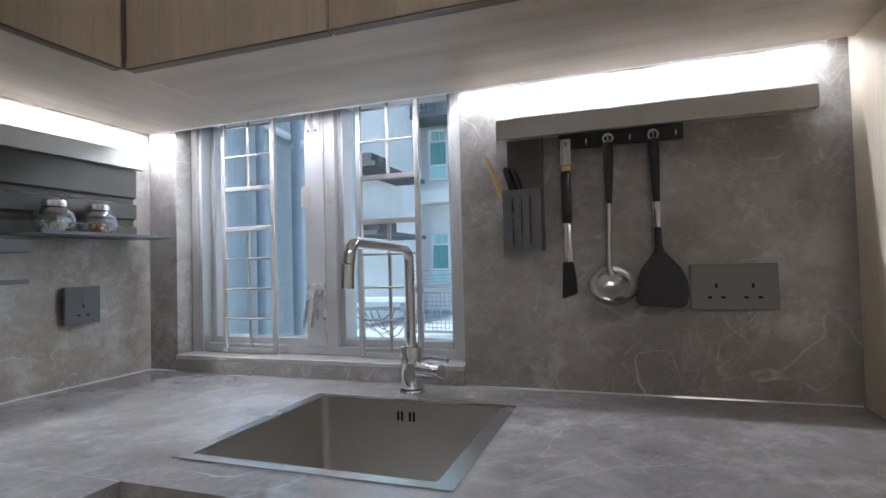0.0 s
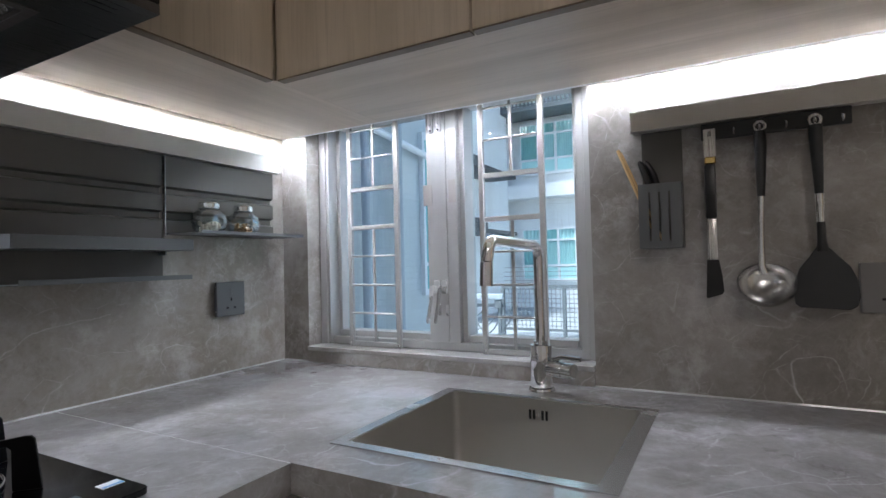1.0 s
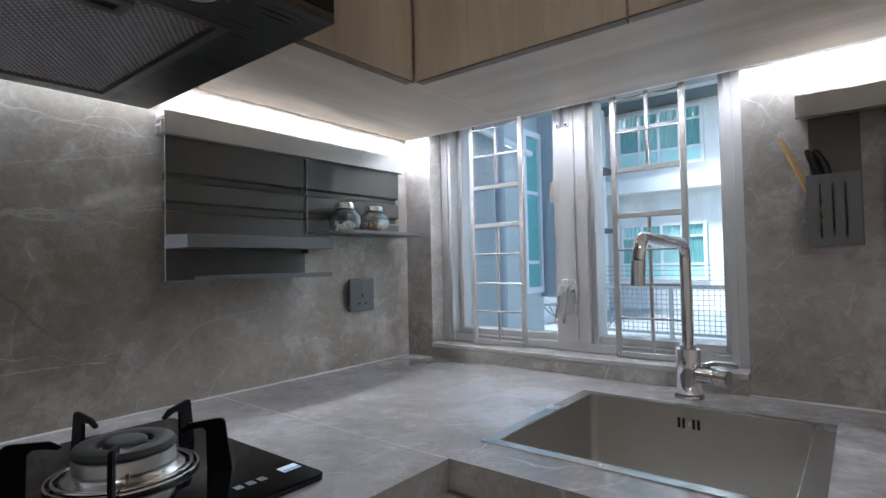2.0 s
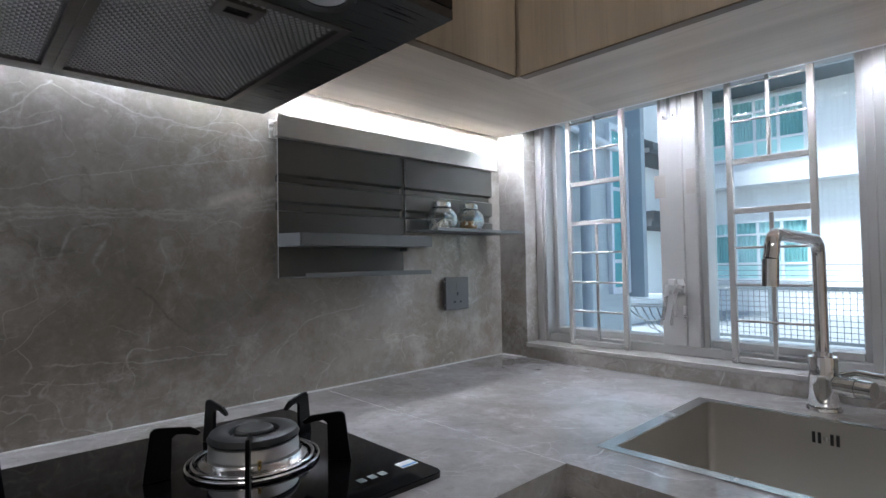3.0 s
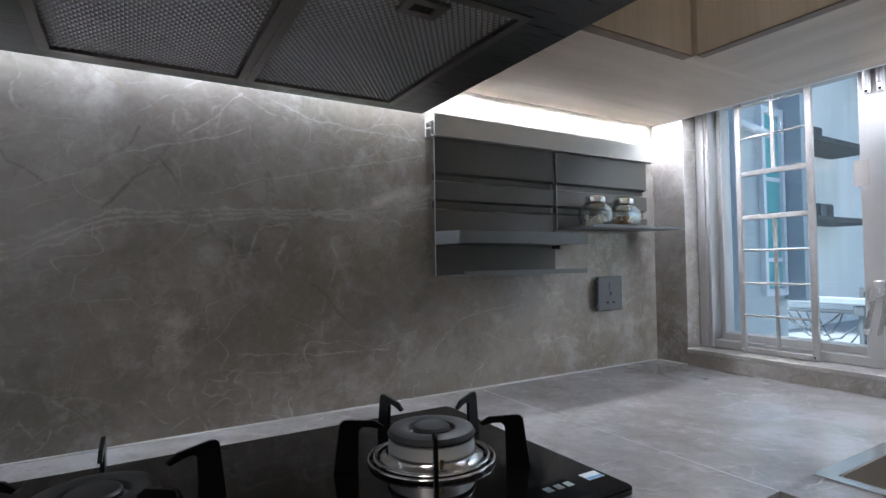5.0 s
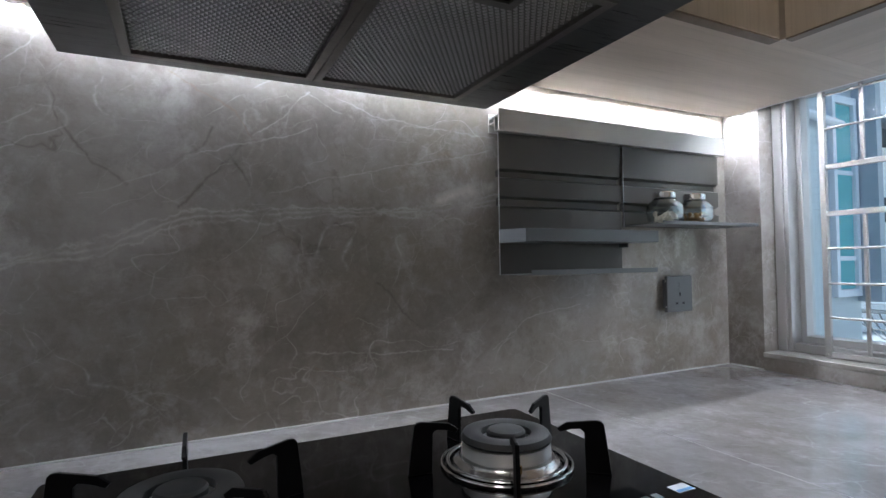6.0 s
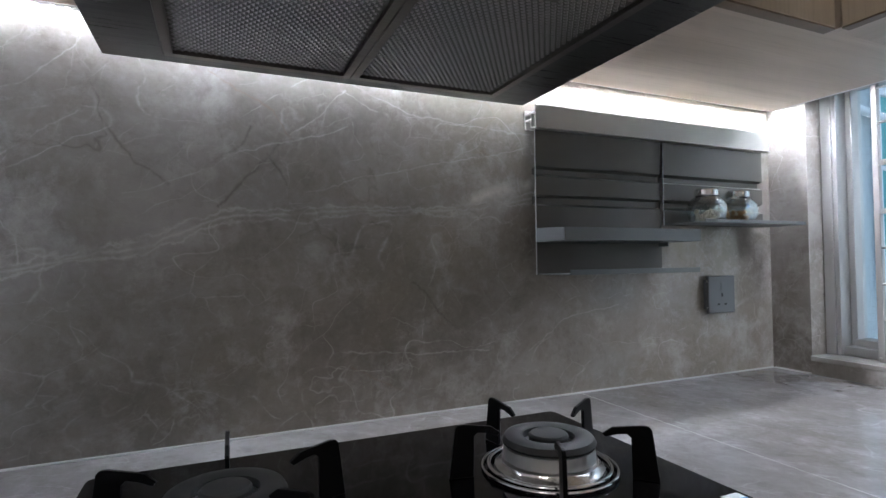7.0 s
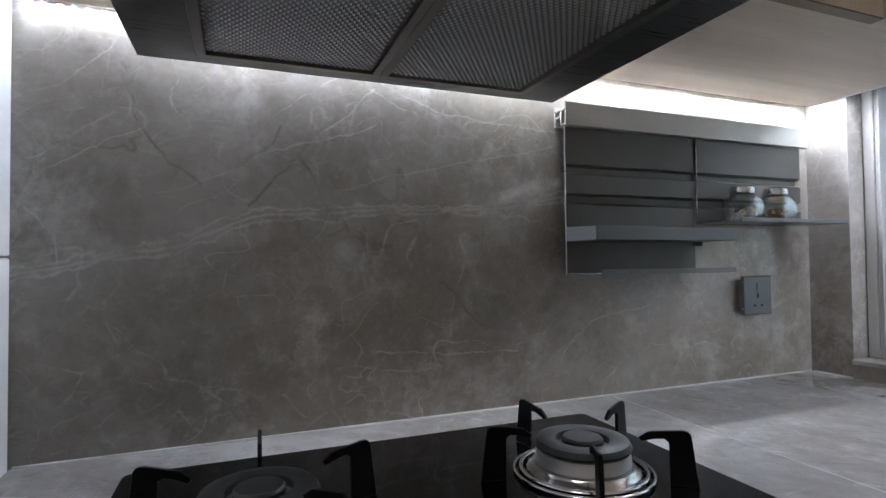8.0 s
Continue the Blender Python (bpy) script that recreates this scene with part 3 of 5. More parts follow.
def ladder_grille(x0, x1):
    """An upright safety grille like a ladder, standing in front of the casement."""
    y0, y1 = WY + 0.0370, WY + 0.0485
    g = thing("window_grille", ((x0 + x1) / 2, (y0 + y1) / 2, WZ0), "narrow silver-white metal ladder grille before the window", "window grille", "window grilles")
    zb, zt = WZ0 + 0.0005, 1.612
    for a, b in ((x0, x0 + 0.013), (x1 - 0.013, x1)):
        part("stile", boxed(a, b, y0, y1, zb, zt, bevel=0.002, seg=2), M_GRILLE, g)
    xa, xb = x0 + 0.0132, x1 - 0.0132
    for z, t in ((zb + 0.008, 0.012), (1.271, 0.012), (1.377, 0.012), (zt - 0.008, 0.012)):
        part("rail", boxed(xa, xb, y0 + 0.001, y1 - 0.001, z - t / 2, z + t / 2, bevel=0.001), M_GRILLE, g)
    for z in (1.036, 1.113, 1.192, 1.464, 1.541):
        part("bar", cyl(bmesh.new(), (xa, (y0 + y1) / 2 - 0.004, z), (xb, (y0 + y1) / 2 - 0.004, z), 0.0028, seg=10), M_GRILLE, g, smooth=60)
    xc = (x0 + x1) / 2
    for a, b in ((zb + 0.0145, 1.2645), (1.3835, zt - 0.0145)):
        part("upright_bar", boxed(xc - 0.004, xc + 0.004, y0 + 0.0050, y1 - 0.001, a, b, bevel=0.001), M_GRILLE, g)
    for x in (x0 + 0.006, x1 - 0.006):
        part("foot_screw", cyl(bmesh.new(), (x, y0 - 0.002, zb + 0.009), (x, y0 + 0.002, zb + 0.009), 0.003, seg=10), M_SATIN, g)
    return g


ladder_grille(-0.971, -0.801)
ladder_grille(-0.565, -0.400)

# ---- worktop ----
SX0, SX1, SY0, SY1 = -0.570, -0.150, 0.682, 1.060      # the sink's outer rim
JY = 0.600                                             # joint between the two marble slabs
wt = thing("worktop", (-0.6, 0.8, CZ - 0.04), "glossy grey marble L-shaped worktop with pale veins", "worktop")
hx0, hx1, hy0, hy1 = SX0 + 0.010, SX1 - 0.010, SY0 + 0.010, SY1 - 0.010
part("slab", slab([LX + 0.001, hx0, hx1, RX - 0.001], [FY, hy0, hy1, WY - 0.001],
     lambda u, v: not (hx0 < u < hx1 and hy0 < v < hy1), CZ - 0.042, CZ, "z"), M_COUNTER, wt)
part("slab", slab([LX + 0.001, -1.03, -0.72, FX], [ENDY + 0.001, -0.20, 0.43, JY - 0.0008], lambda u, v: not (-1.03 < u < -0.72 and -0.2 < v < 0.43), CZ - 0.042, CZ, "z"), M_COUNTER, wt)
part("joint", boxed(LX + 0.002, FX - 0.001, JY - 0.0005, JY + 0.0005, CZ - 0.040, CZ + 0.0001), M_JOINT, wt, "thin pale joint")

# ---- cabinets under the worktop ----
def base_cabinet(x0, x1, y0, y1, face, n, top=CZ - 0.044):
    """A base unit with n cream fronts; face is the way that they look."""
    c = thing("base_cabinet", ((x0 + x1) / 2, (y0 + y1) / 2, 0.0), "cream lacquered base cabinet under the marble worktop", "cabinet", "base cabinets")
    part("body", boxed(x0, x1, y0, y1, 0.10, top), M_CREAM, c)
    part("plinth", boxed(x0 + 0.03, x1 - 0.03, y0 + 0.03, y1 - 0.03, 0.0, 0.0995), M_GREY, c)
    for i in range(n):
        za, zb = 0.105 + i * (0.745 / n), 0.105 + (i + 1) * (0.745 / n) - 0.012
        if face == "x":
            f = part("drawer_front", boxed(x1 + 0.001, x1 + 0.019, y0 + 0.003, y1 - 0.003, za, zb, bevel=0.0015), M_CREAM, c)
        else:
            f = part("drawer_front", boxed(x0 + 0.003, x1 - 0.003, y0 - 0.019, y0 - 0.001, za, zb, bevel=0.0015), M_CREAM, c)
    return c


base_cabinet(LX + 0.002, -0.615, ENDY + 0.004, 0.115, "x", 3)
base_cabinet(LX + 0.002, -0.615, 0.118, 0.640, "x", 2)
base_cabinet(-0.612, -0.100, 0.645, WY - 0.002, "y", 1, CZ - 0.22)
base_cabinet(-0.097, RX - 0.003, 0.645, WY - 0.002, "y", 3)

# ---- tall things at both ends ----
tc = thing("tall_cabinet", (LX + 0.32, ENDY - 0.3, 0.0), "tall glossy white cabinet with a joint across its side", "cabinet")
part("lower_side", boxed(LX + 0.002, -0.60, ENDY - 0.60, ENDY - 0.001, 0.0, 1.1835, bevel=0.002), M_WHITE, tc)
part("upper_side", boxed(LX + 0.002, -0.60, ENDY - 0.60, ENDY - 0.001, 1.1865, CEIL - 0.002, bevel=0.002), M_WHITE, tc)
oc = thing("tall_oak_cabinet", (RX + 0.3, 0.87, 0.0), "tall pale oak cabinet side beside the worktop", "cabinet")
part("side_panel", boxed(RX, RX + 0.020, 0.795, WY - 0.001, 0.0, CEIL - 0.002, bevel=0.001), M_OAK_V, oc)
part("body", boxed(RX + 0.0205, ROOM_X - 0.002, 0.815, WY - 0.001, 0.0, CEIL - 0.002), M_OAK_V, oc)

# ---- wall cabinets ----
CX, CY = -0.784, 0.792          # planes of the door fronts
DOOR_Z = 1.5225


def wall_cabinet(x0, x1, y0, y1, face, doors, z0=UZ):
    """Oak wall unit: body with its underside board, and doors that hang a little below it."""
    c = thing("wall_cabinet", ((x0 + x1) / 2, (y0 + y1) / 2, z0), "pale oak handleless wall cabinet with closed doors", "cabinet", "wall cabinets")
    part("body", boxed(x0, x1, y0, y1, z0 + 0.0185, CEIL - 0.002), M_OAK_V, c)
    for a, b in doors:
        dz = DOOR_Z if z0 == UZ else z0 + 0.003
        if face == "x":
            d = part("door", boxed(x1 + 0.002, x1 + 0.020, a + 0.0015, b - 0.0015, dz + 0.003, CEIL - 0.004, bevel=0.0008), M_OAK_V, c)
            part("edge_band", boxed(x1 + 0.0022, x1 + 0.0198, a + 0.0017, b - 0.0017, dz, dz + 0.0028), M_OAK_EDGE, d, "dark brown bottom edge")
        else:
            d = part("door", boxed(a + 0.0015, b - 0.0015, y0 - 0.020, y0 - 0.002, dz + 0.003, CEIL - 0.004, bevel=0.0008), M_OAK_V, c)
            part("edge_band", boxed(a + 0.0017, b - 0.0017, y0 - 0.0198, y0 - 0.0022, dz, dz + 0.0028), M_OAK_EDGE, d, "dark brown bottom edge")
    return c


HX0, HX1, HY0, HY1, HZ = -1.141, -0.612, -0.233, 0.447, 1.468      # extractor hood
GAP = 0.0301                                      # slot for the light strips along the walls
solid("cabinet_underside_panel", boxed(LX + GAP, CX - 0.0205, HY1 + 0.004, WY - GAP, UZ, UZ + 0.018), M_OAK_Y, "smooth greyish oak panel under the wall cabinets", "panel")
solid("cabinet_underside_panel", boxed(CX - 0.0200, RX - 0.001, CY + 0.020, WY - GAP, UZ, UZ + 0.018), M_OAK_X, "smooth greyish oak panel over the window and sink", "panel")
solid("cabinet_underside_panel", boxed(LX + GAP, CX - 0.020, ENDY + 0.001, HY0 - 0.004, UZ, UZ + 0.018), M_OAK_Y, "smooth greyish oak panel under the wall cabinets", "panel")
wall_cabinet(LX + 0.002, CX - 0.020, HY1 + 0.004, WY - 0.002, "x", [(HY1 + 0.006, CY - 0.004)])
wall_cabinet(CX - 0.0185, -0.3695, CY + 0.020, WY - 0.002, "y", [(CX + 0.004, -0.3695)])
wall_cabinet(-0.3685, 0.0325, CY + 0.020, WY - 0.002, "y", [(-0.3685, 0.0325)])
wall_cabinet(0.0335, RX - 0.002, CY + 0.020, WY - 0.002, "y", [(0.0335, RX - 0.002)])
wall_cabinet(LX + 0.002, CX - 0.020, ENDY + 0.001, HY0 - 0.004, "x", [(ENDY + 0.002, HY0 - 0.004)])
wall_cabinet(HX0 - 0.038, CX - 0.020, HY0 - 0.0035, HY1 + 0.0035, "x", [(HY0 - 0.002, 0.106), (0.108, HY1 + 0.002)], 1.70)

# ---- light strips under the wall cabinets ----
def light_strip(name, a, b, toward, off, lean, along, across):
    """A slim channel along the wall from a to b with a tilted tape of small glowing chips, off the wall by off; lean turns them from straight down to the room."""
    a, b, w = Vector(a), Vector(b), Vector(toward)
    a, b = a - w * off, b - w * off
    ln = (b - a).length
    d = (b - a).normalized()
    s = thing(name, a, "slim aluminium light strip glowing under the wall cabinets", "light strip", "light strips")
    ch = bmesh.new()
    lo, hi = a + w * (off - 0.0006), b - w * min(0.0028, GAP - off - 0.0004)
    box(ch, min(lo.x, hi.x), max(lo.x, hi.x), min(lo.y, hi.y), max(lo.y, hi.y), a.z + 0.0034, a.z + 0.0060)
    part("channel", ch, M_CHANNEL, s)
    t = radians(lean)
    nrm = (-w * math.sin(t) + Vector((0, 0, -1)) * math.cos(t)).normalized()
    side = nrm.cross(d).normalized()
    turn = Matrix((d, side, nrm)).transposed().to_4x4()
    part("tape", boxed(0, ln, -across / 2 - 0.0006, across / 2 + 0.0006, -0.0008, -0.0002, m=Matrix.Translation(a) @ turn), M_CHANNEL, s, "narrow white tape")
    chips = bmesh.new()
    n = int(ln / 0.0167)
    for i in range(n):
        m = Matrix.Translation(a + d * (ln * (i + 0.5) / n)) @ turn
        box(chips, -along / 2, along / 2, -across / 2, across / 2, 0.0, 0.0003, m=m)
    tagged(part("diodes", chips, M_LED, s, "row of glowing white diodes"), kind="stuff")
    return s


light_strip("light_strip", (LX, HY1 + 0.002, UZ + 0.0080), (LX, WY - 0.012, UZ + 0.0080), (-1, 0, 0), 0.0193, 45, 0.0072, 0.0044)
light_strip("light_strip", (LX, HY0 + 0.002, UZ + 0.002), (LX, HY1 - 0.002, UZ + 0.002), (-1, 0, 0), 0.0105, 10, 0.0070, 0.0034)
light_strip("light_strip", (LX, ENDY + 0.01, UZ + 0.002), (LX, HY0 - 0.002, UZ + 0.002), (-1, 0, 0), 0.0105, 0, 0.0042, 0.0022)
light_strip("light_strip", (LX + 0.030, WY, UZ + 0.003), (0.395, WY, UZ + 0.003), (0, 1, 0), 0.0262, 12, 0.0064, 0.0030)

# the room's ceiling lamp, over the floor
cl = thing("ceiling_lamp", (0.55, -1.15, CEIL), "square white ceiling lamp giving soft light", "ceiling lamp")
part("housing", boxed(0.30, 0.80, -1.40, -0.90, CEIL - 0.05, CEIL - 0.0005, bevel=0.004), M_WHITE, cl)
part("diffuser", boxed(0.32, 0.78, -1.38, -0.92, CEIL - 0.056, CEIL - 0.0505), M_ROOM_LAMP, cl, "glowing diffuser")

# ---- extractor hood ----
hd = thing("extractor_hood", ((HX0 + HX1) / 2, (HY0 + HY1) / 2, HZ), "dark brushed steel extractor hood with two mesh filters", "extractor hood")
fx0, fx1, fy0, fy1, fym = -1.116, -0.716, -0.156, 0.372, 0.108
part("bottom_plate", slab([HX0, fx0, fx1, HX1], [HY0, fy0, fy1, HY1], lambda u, v: not (fx0 < u < fx1 and fy0 < v < fy1), HZ, HZ + 0.012, "z"), M_HOOD, hd)
part("casing", boxed(HX0, HX1 - 0.006, HY0, HY1, HZ + 0.0125, 1.695, bevel=0.002), M_HOOD, hd)
part("front_glass", boxed(HX1 - 0.0055, HX1 + 0.001, HY0, HY1, HZ + 0.0125, 1.695, bevel=0.001), M_BLACK_GLASS, hd, "black glass front")


def filter_mesh(x0, x1, y0, y1, z):
    """Staggered raised lozenges of an embossed aluminium sheet."""
    bm = bmesh.new()
    px, py, hx, hy = 0.0064, 0.0088, 0.0040, 0.0038
    nx, ny = int((x1 - x0) / px), int((y1 - y0) / py)
    for i in range(nx):
        for j in range(ny):
            cx, cy = x0 + px * (i + 0.5), y0 + py * (j + 0.5 + 0.5 * (i % 2))
            if cy + hy > y1:
                continue
            ring = [bm.verts.new((cx + a * hx, cy + b * hy, z)) for a, b in ((-1, 0), (-0.25, 1), (1, 0), (-0.25, -1))]
            tip = bm.verts.new((cx + 0.25 * hx, cy, z - 0.0024))
            for k in range(4):
                bm.faces.new((ring[k], ring[(k + 1) % 4], tip))
    return bm


for a, b in ((fy0 + 0.001, fym - 0.0005), (fym + 0.0005, fy1 - 0.001)):
    fr = part("filter", slab([fx0 + 0.001, fx0 + 0.013, fx1 - 0.013, fx1 - 0.001], [a, a + 0.012, b - 0.012, b],
              lambda u, v, a=a, b=b: not (fx0 + 0.013 < u < fx1 - 0.013 and a + 0.012 < v < b - 0.012), HZ - 0.0015, HZ + 0.012, "z"), M_HOOD_FRAME, hd, "grease filter with a brushed frame")
    tagged(part("mesh_sheet", filter_mesh(fx0 + 0.012, fx1 - 0.012, a + 0.011, b - 0.011, HZ + 0.0045), M_FILTER, fr, "embossed metal mesh"), kind="stuff")
    # Dark sheet puts the shade of the gaps between lozenges into colour.
    part("backing", boxed(fx0 + 0.012, fx1 - 0.012, a + 0.0115, b - 0.0115, HZ + 0.0047, HZ + 0.0060), M_FILTER_GAP, fr, "dark sheet giving the mesh gaps their shade")
lx, ly = -0.763, 0.243
la = part("filter_latch", slab([lx - 0.020, lx - 0.008, lx + 0.008, lx + 0.020], [ly - 0.026, ly - 0.015, ly + 0.015, ly + 0.026], lambda u, v: not (abs(u - lx) < 0.008 and abs(v - ly) < 0.015), HZ - 0.0012, HZ + 0.004, "z"), M_HOOD_FRAME, hd, "recessed metal latch")
part("recess", boxed(lx - 0.0078, lx + 0.0078, ly - 0.0148, ly + 0.0148, HZ + 0.0022, HZ + 0.0038), M_VOID, la)
lamp = part("hood_lamp", lathe([(0.024, 0.006), (0.024, -0.001), (0.033, -0.003), (0.035, 0.0), (0.035, 0.006)], 40, (-0.664, 0.300, HZ - 0.001), closed=True), M_HOOD, hd, "round hood lamp, switched off", 50)
part("lens", lathe([(0, -0.0015), (0.016, -0.001), (0.0235, 0.001), (0.0235, 0.003), (0, 0.003)], 32, (-0.664, 0.300, HZ - 0.001)), M_LAMP_LENS, lamp, smooth=50)

# ---- gas hob ----
GX0, GX1, GY0, GY1, GZ = -1.075, -0.652, -0.236, 0.457, CZ + 0.008
hob = thing("gas_hob", ((GX0 + GX1) / 2, (GY0 + GY1) / 2, CZ), "black glass gas hob with two burners and iron supports", "gas hob")


def rounded_plate(x0, x1, y0, y1, r, lo, hi, n=5):
    pts = []
    for cx, cy, a0 in ((x1 - r, y1 - r, 0), (x0 + r, y1 - r, 90), (x0 + r, y0 + r, 180), (x1 - r, y0 + r, 270)):
        for i in range(n + 1):
            t = radians(a0 + 90 * i / n)
            pts.append((cx + r * math.cos(t), cy + r * math.sin(t)))
    return prism(pts, lo, hi, "z")


bm = rounded_plate(GX0, GX1, GY0, GY1, 0.012, CZ + 0.0006, GZ)
bmesh.ops.bevel(bm, geom=[e for e in bm.edges if all(v.co.z > GZ - 1e-5 for v in e.verts)], offset=0.0012, segments=2, affect="EDGES")
part("glass_plate", bm, M_BLACK_GLASS, hob, "polished black glass plate", 40)
part("tray", boxed(-1.025, -0.725, -0.195, 0.425, CZ - 0.05, CZ + 0.0004), M_BLACK, hob)


def burner(cx, cy, turn):
    b = part("burner", lathe([(0.0, 0.0), (0.0690, 0.0), (0.0705, 0.002), (0.0690, 0.0055), (0.0640, 0.0085), (0.0620, 0.0125), (0.0, 0.0125)], 64, (cx, cy, GZ + 0.0004)), M_BURNER, hob, "ringed steel burner", 35)
    for R, r, h in ((0.0765, 0.0026, 0.0058), (0.0845, 0.0021, 0.0036)):
        part("drip_ring", lathe([(R + r * math.cos(i * math.pi / 6), h + r * math.sin(i * math.pi / 6)) for i in range(12)], 72, (cx, cy, GZ), closed=True), M_CHROME, b, smooth=60)
    part("flame_ring", lathe([(0.0, 0.0), (0.055, 0.0), (0.0585, 0.0025), (0.0575, 0.0175), (0.054, 0.0195), (0.0, 0.0195)], 64, (cx, cy, GZ + 0.0130)), M_FLAME_RING, b, "bright steel flame ring", 35)
    part("outer_cap", lathe([(0.033, 0.0), (0.0585, 0.0), (0.0595, 0.003), (0.056, 0.009), (0.050, 0.0110), (0.038, 0.0110), (0.033, 0.009)], 56, (cx, cy, GZ + 0.0328), closed=True), M_CAP, b, "dark grey cap ring", 35)
    part("inner_cap", lathe([(0.0, 0.0), (0.025, 0.0), (0.0255, 0.009), (0.023, 0.0120), (0.016, 0.0130), (0.0, 0.0130)], 40, (cx, cy, GZ + 0.0328)), M_CAP, b, "round dark centre cap", 35)
    part("igniter", cyl(bmesh.new(), (cx + 0.061, cy - 0.02, GZ + 0.011), (cx + 0.061, cy - 0.02, GZ + 0.020), 0.0024, seg=10), M_BRASS, b)
    outline = [(0.132, 0.0), (0.124, 0.060), (0.120, 0.064), (0.114, 0.0645), (0.078, 0.0595), (0.066, 0.051), (0.070, 0.047), (0.084, 0.0515), (0.095, 0.0530), (0.100, 0.049), (0.101, 0.0)]
    for k in range(5):
        a = turn + k * 2 * math.pi / 5
        bm = prism(outline, -0.0024, 0.0024, "y")
        bmesh.ops.bevel(bm, geom=list(bm.edges), offset=0.0007, segments=1, affect="EDGES")
        bmesh.ops.transform(bm, matrix=Matrix.Translation((cx, cy, GZ + 0.0005)) @ Matrix.Rotation(a, 4, "Z"), verts=bm.verts)
        part("pan_support", bm, M_BLACK, hob)
    return b


burner(-0.862, 0.302, radians(333))
burner(-0.862, -0.080, radians(34))
for i, (dy, w) in enumerate(((-0.020, 0.0028), (-0.004, 0.0028), (0.011, 0.0028))):
    part("print_mark", boxed(-0.706, -0.694, 0.385 + dy - 0.0055, 0.385 + dy - 0.0055 + w * 3.6, GZ + 0.0003, GZ + 0.0006), M_INK, hob, "grey printed mark")
part("sticker", boxed(-0.712, -0.694, 0.424, 0.450, GZ + 0.0003, GZ + 0.0007), M_STICKER, hob, "small white and blue sticker")
part("sticker_band", boxed(-0.700, -0.695, 0.425, 0.449, GZ + 0.0008, GZ + 0.0010), M_STICKER_BLUE, hob, "blue band")

# ---- sink ----
sk = thing("sink", ((SX0 + SX1) / 2, (SY0 + SY1) / 2, CZ), "square brushed steel undermount sink with a flat rim", "sink")
ix0, ix1, iy0, iy1, SD = SX0 + 0.020, SX1 - 0.026, SY0 + 0.018, SY1 - 0.012, 0.20
part("rim", slab([SX0, ix0, ix1, SX1], [SY0, iy0, iy1, SY1], lambda u, v: not (ix0 < u < ix1 and iy0 < v < iy1), CZ + 0.0004, CZ + 0.0022, "z"), M_STEEL_RIM, sk, "flat brushed steel rim")


def basin():
    bm = bmesh.new()
    r, n = 0.014, 5
    levels = [(0.0, CZ + 0.0003), (0.0, CZ - SD + 0.016), (0.005, CZ - SD + 0.005), (0.016, CZ - SD)]
    rings = []
    for inset, z in levels:
        ring = []
        for cx, cy, a0 in ((ix1 - r, iy1 - r, 0), (ix0 + r, iy1 - r, 90), (ix0 + r, iy0 + r, 180), (ix1 - r, iy0 + r, 270)):
            for i in range(n + 1):
                t = radians(a0 + 90 * i / n)
                ring.append(bm.verts.new((cx + (r - inset * 0.6) * math.cos(t) - inset * 0.5 * (1 if cx > (ix0 + ix1) / 2 else -1), cy + (r - inset * 0.6) * math.sin(t) - inset * 0.5 * (1 if cy > (iy0 + iy1) / 2 else -1), z)))
        rings.append(ring)
    k = len(rings[0])
    for a, b in zip(rings, rings[1:]):
        for i in range(k):
            bm.faces.new((a[i], b[i], b[(i + 1) % k], a[(i + 1) % k]))
    bm.faces.new(rings[-1][::-1])
    bmesh.ops.recalc_face_normals(bm, faces=bm.faces)
    bmesh.ops.reverse_faces(bm, faces=bm.faces)
    bmesh.ops.solidify(bm, geom=list(bm.faces), thickness=-0.0012)
    return bm


part("basin", basin(), M_STEEL, sk, "brushed steel bowl", 50)
part("drain", lathe([(0.0, 0.001), (0.030, 0.001), (0.040, 0.003), (0.043, 0.001), (0.043, 0.0), (0.0, 0.0)], 36, ((ix0 + ix1) / 2, (iy0 + iy1) / 2, CZ - SD + 0.0005)), M_CHROME, sk, "round drain", 40)
ox = -0.366
for dx, h0, h1 in ((-0.0165, -0.009, 0.009), (-0.0085, -0.009, 0.009), (0.0085, -0.009, 0.009), (0.0165, -0.009, 0.009)):
    part("overflow_slot", boxed(ox + dx - 0.0023, ox + dx + 0.0023, iy1 - 0.0025, iy1 - 0.0014, CZ - 0.029 + h0, CZ - 0.029 + h1), M_VOID, sk, "dark overflow slot")
part("overflow_screw", cyl(bmesh.new(), (ox, iy1 - 0.004, CZ - 0.029), (ox, iy1 - 0.0015, CZ - 0.029), 0.004, seg=14), M_SATIN, sk)

# ---- tap ----
TX, TY = -0.379, 1.112
tap = thing("kitchen_tap", (TX, TY, CZ), "polished chrome kitchen tap with a squared swan neck", "tap")
part("base_flange", lathe([(0, 0), (0.026, 0), (0.027, 0.004), (0.025, 0.009), (0, 0.009)], 40, (TX, TY, CZ + 0.0003)), M_CHROME, tap, smooth=40)
part("body", lathe([(0, 0), (0.0215, 0), (0.0225, 0.003), (0.0225, 0.082), (0.0215, 0.086), (0, 0.086)], 40, (TX, TY, CZ + 0.0098)), M_CHROME, tap, smooth=40)
top, tipx, tipy = 1.199, TX - 0.012, 0.886
neck = [Vector((TX, TY, CZ + 0.096)), Vector((TX, TY, 1.05))] + bend((TX, TY, 1.0), (TX, TY, top), (tipx, tipy, top + 0.006), 0.030) + bend((TX, TY, top), (tipx, tipy, top + 0.006), (tipx - 0.003, tipy - 0.006, 1.1), 0.026) + [Vector((tipx - 0.002, tipy - 0.004, 1.168))]
part("neck", tube(neck, 0.0104, 24), M_CHROME, tap, smooth=60)
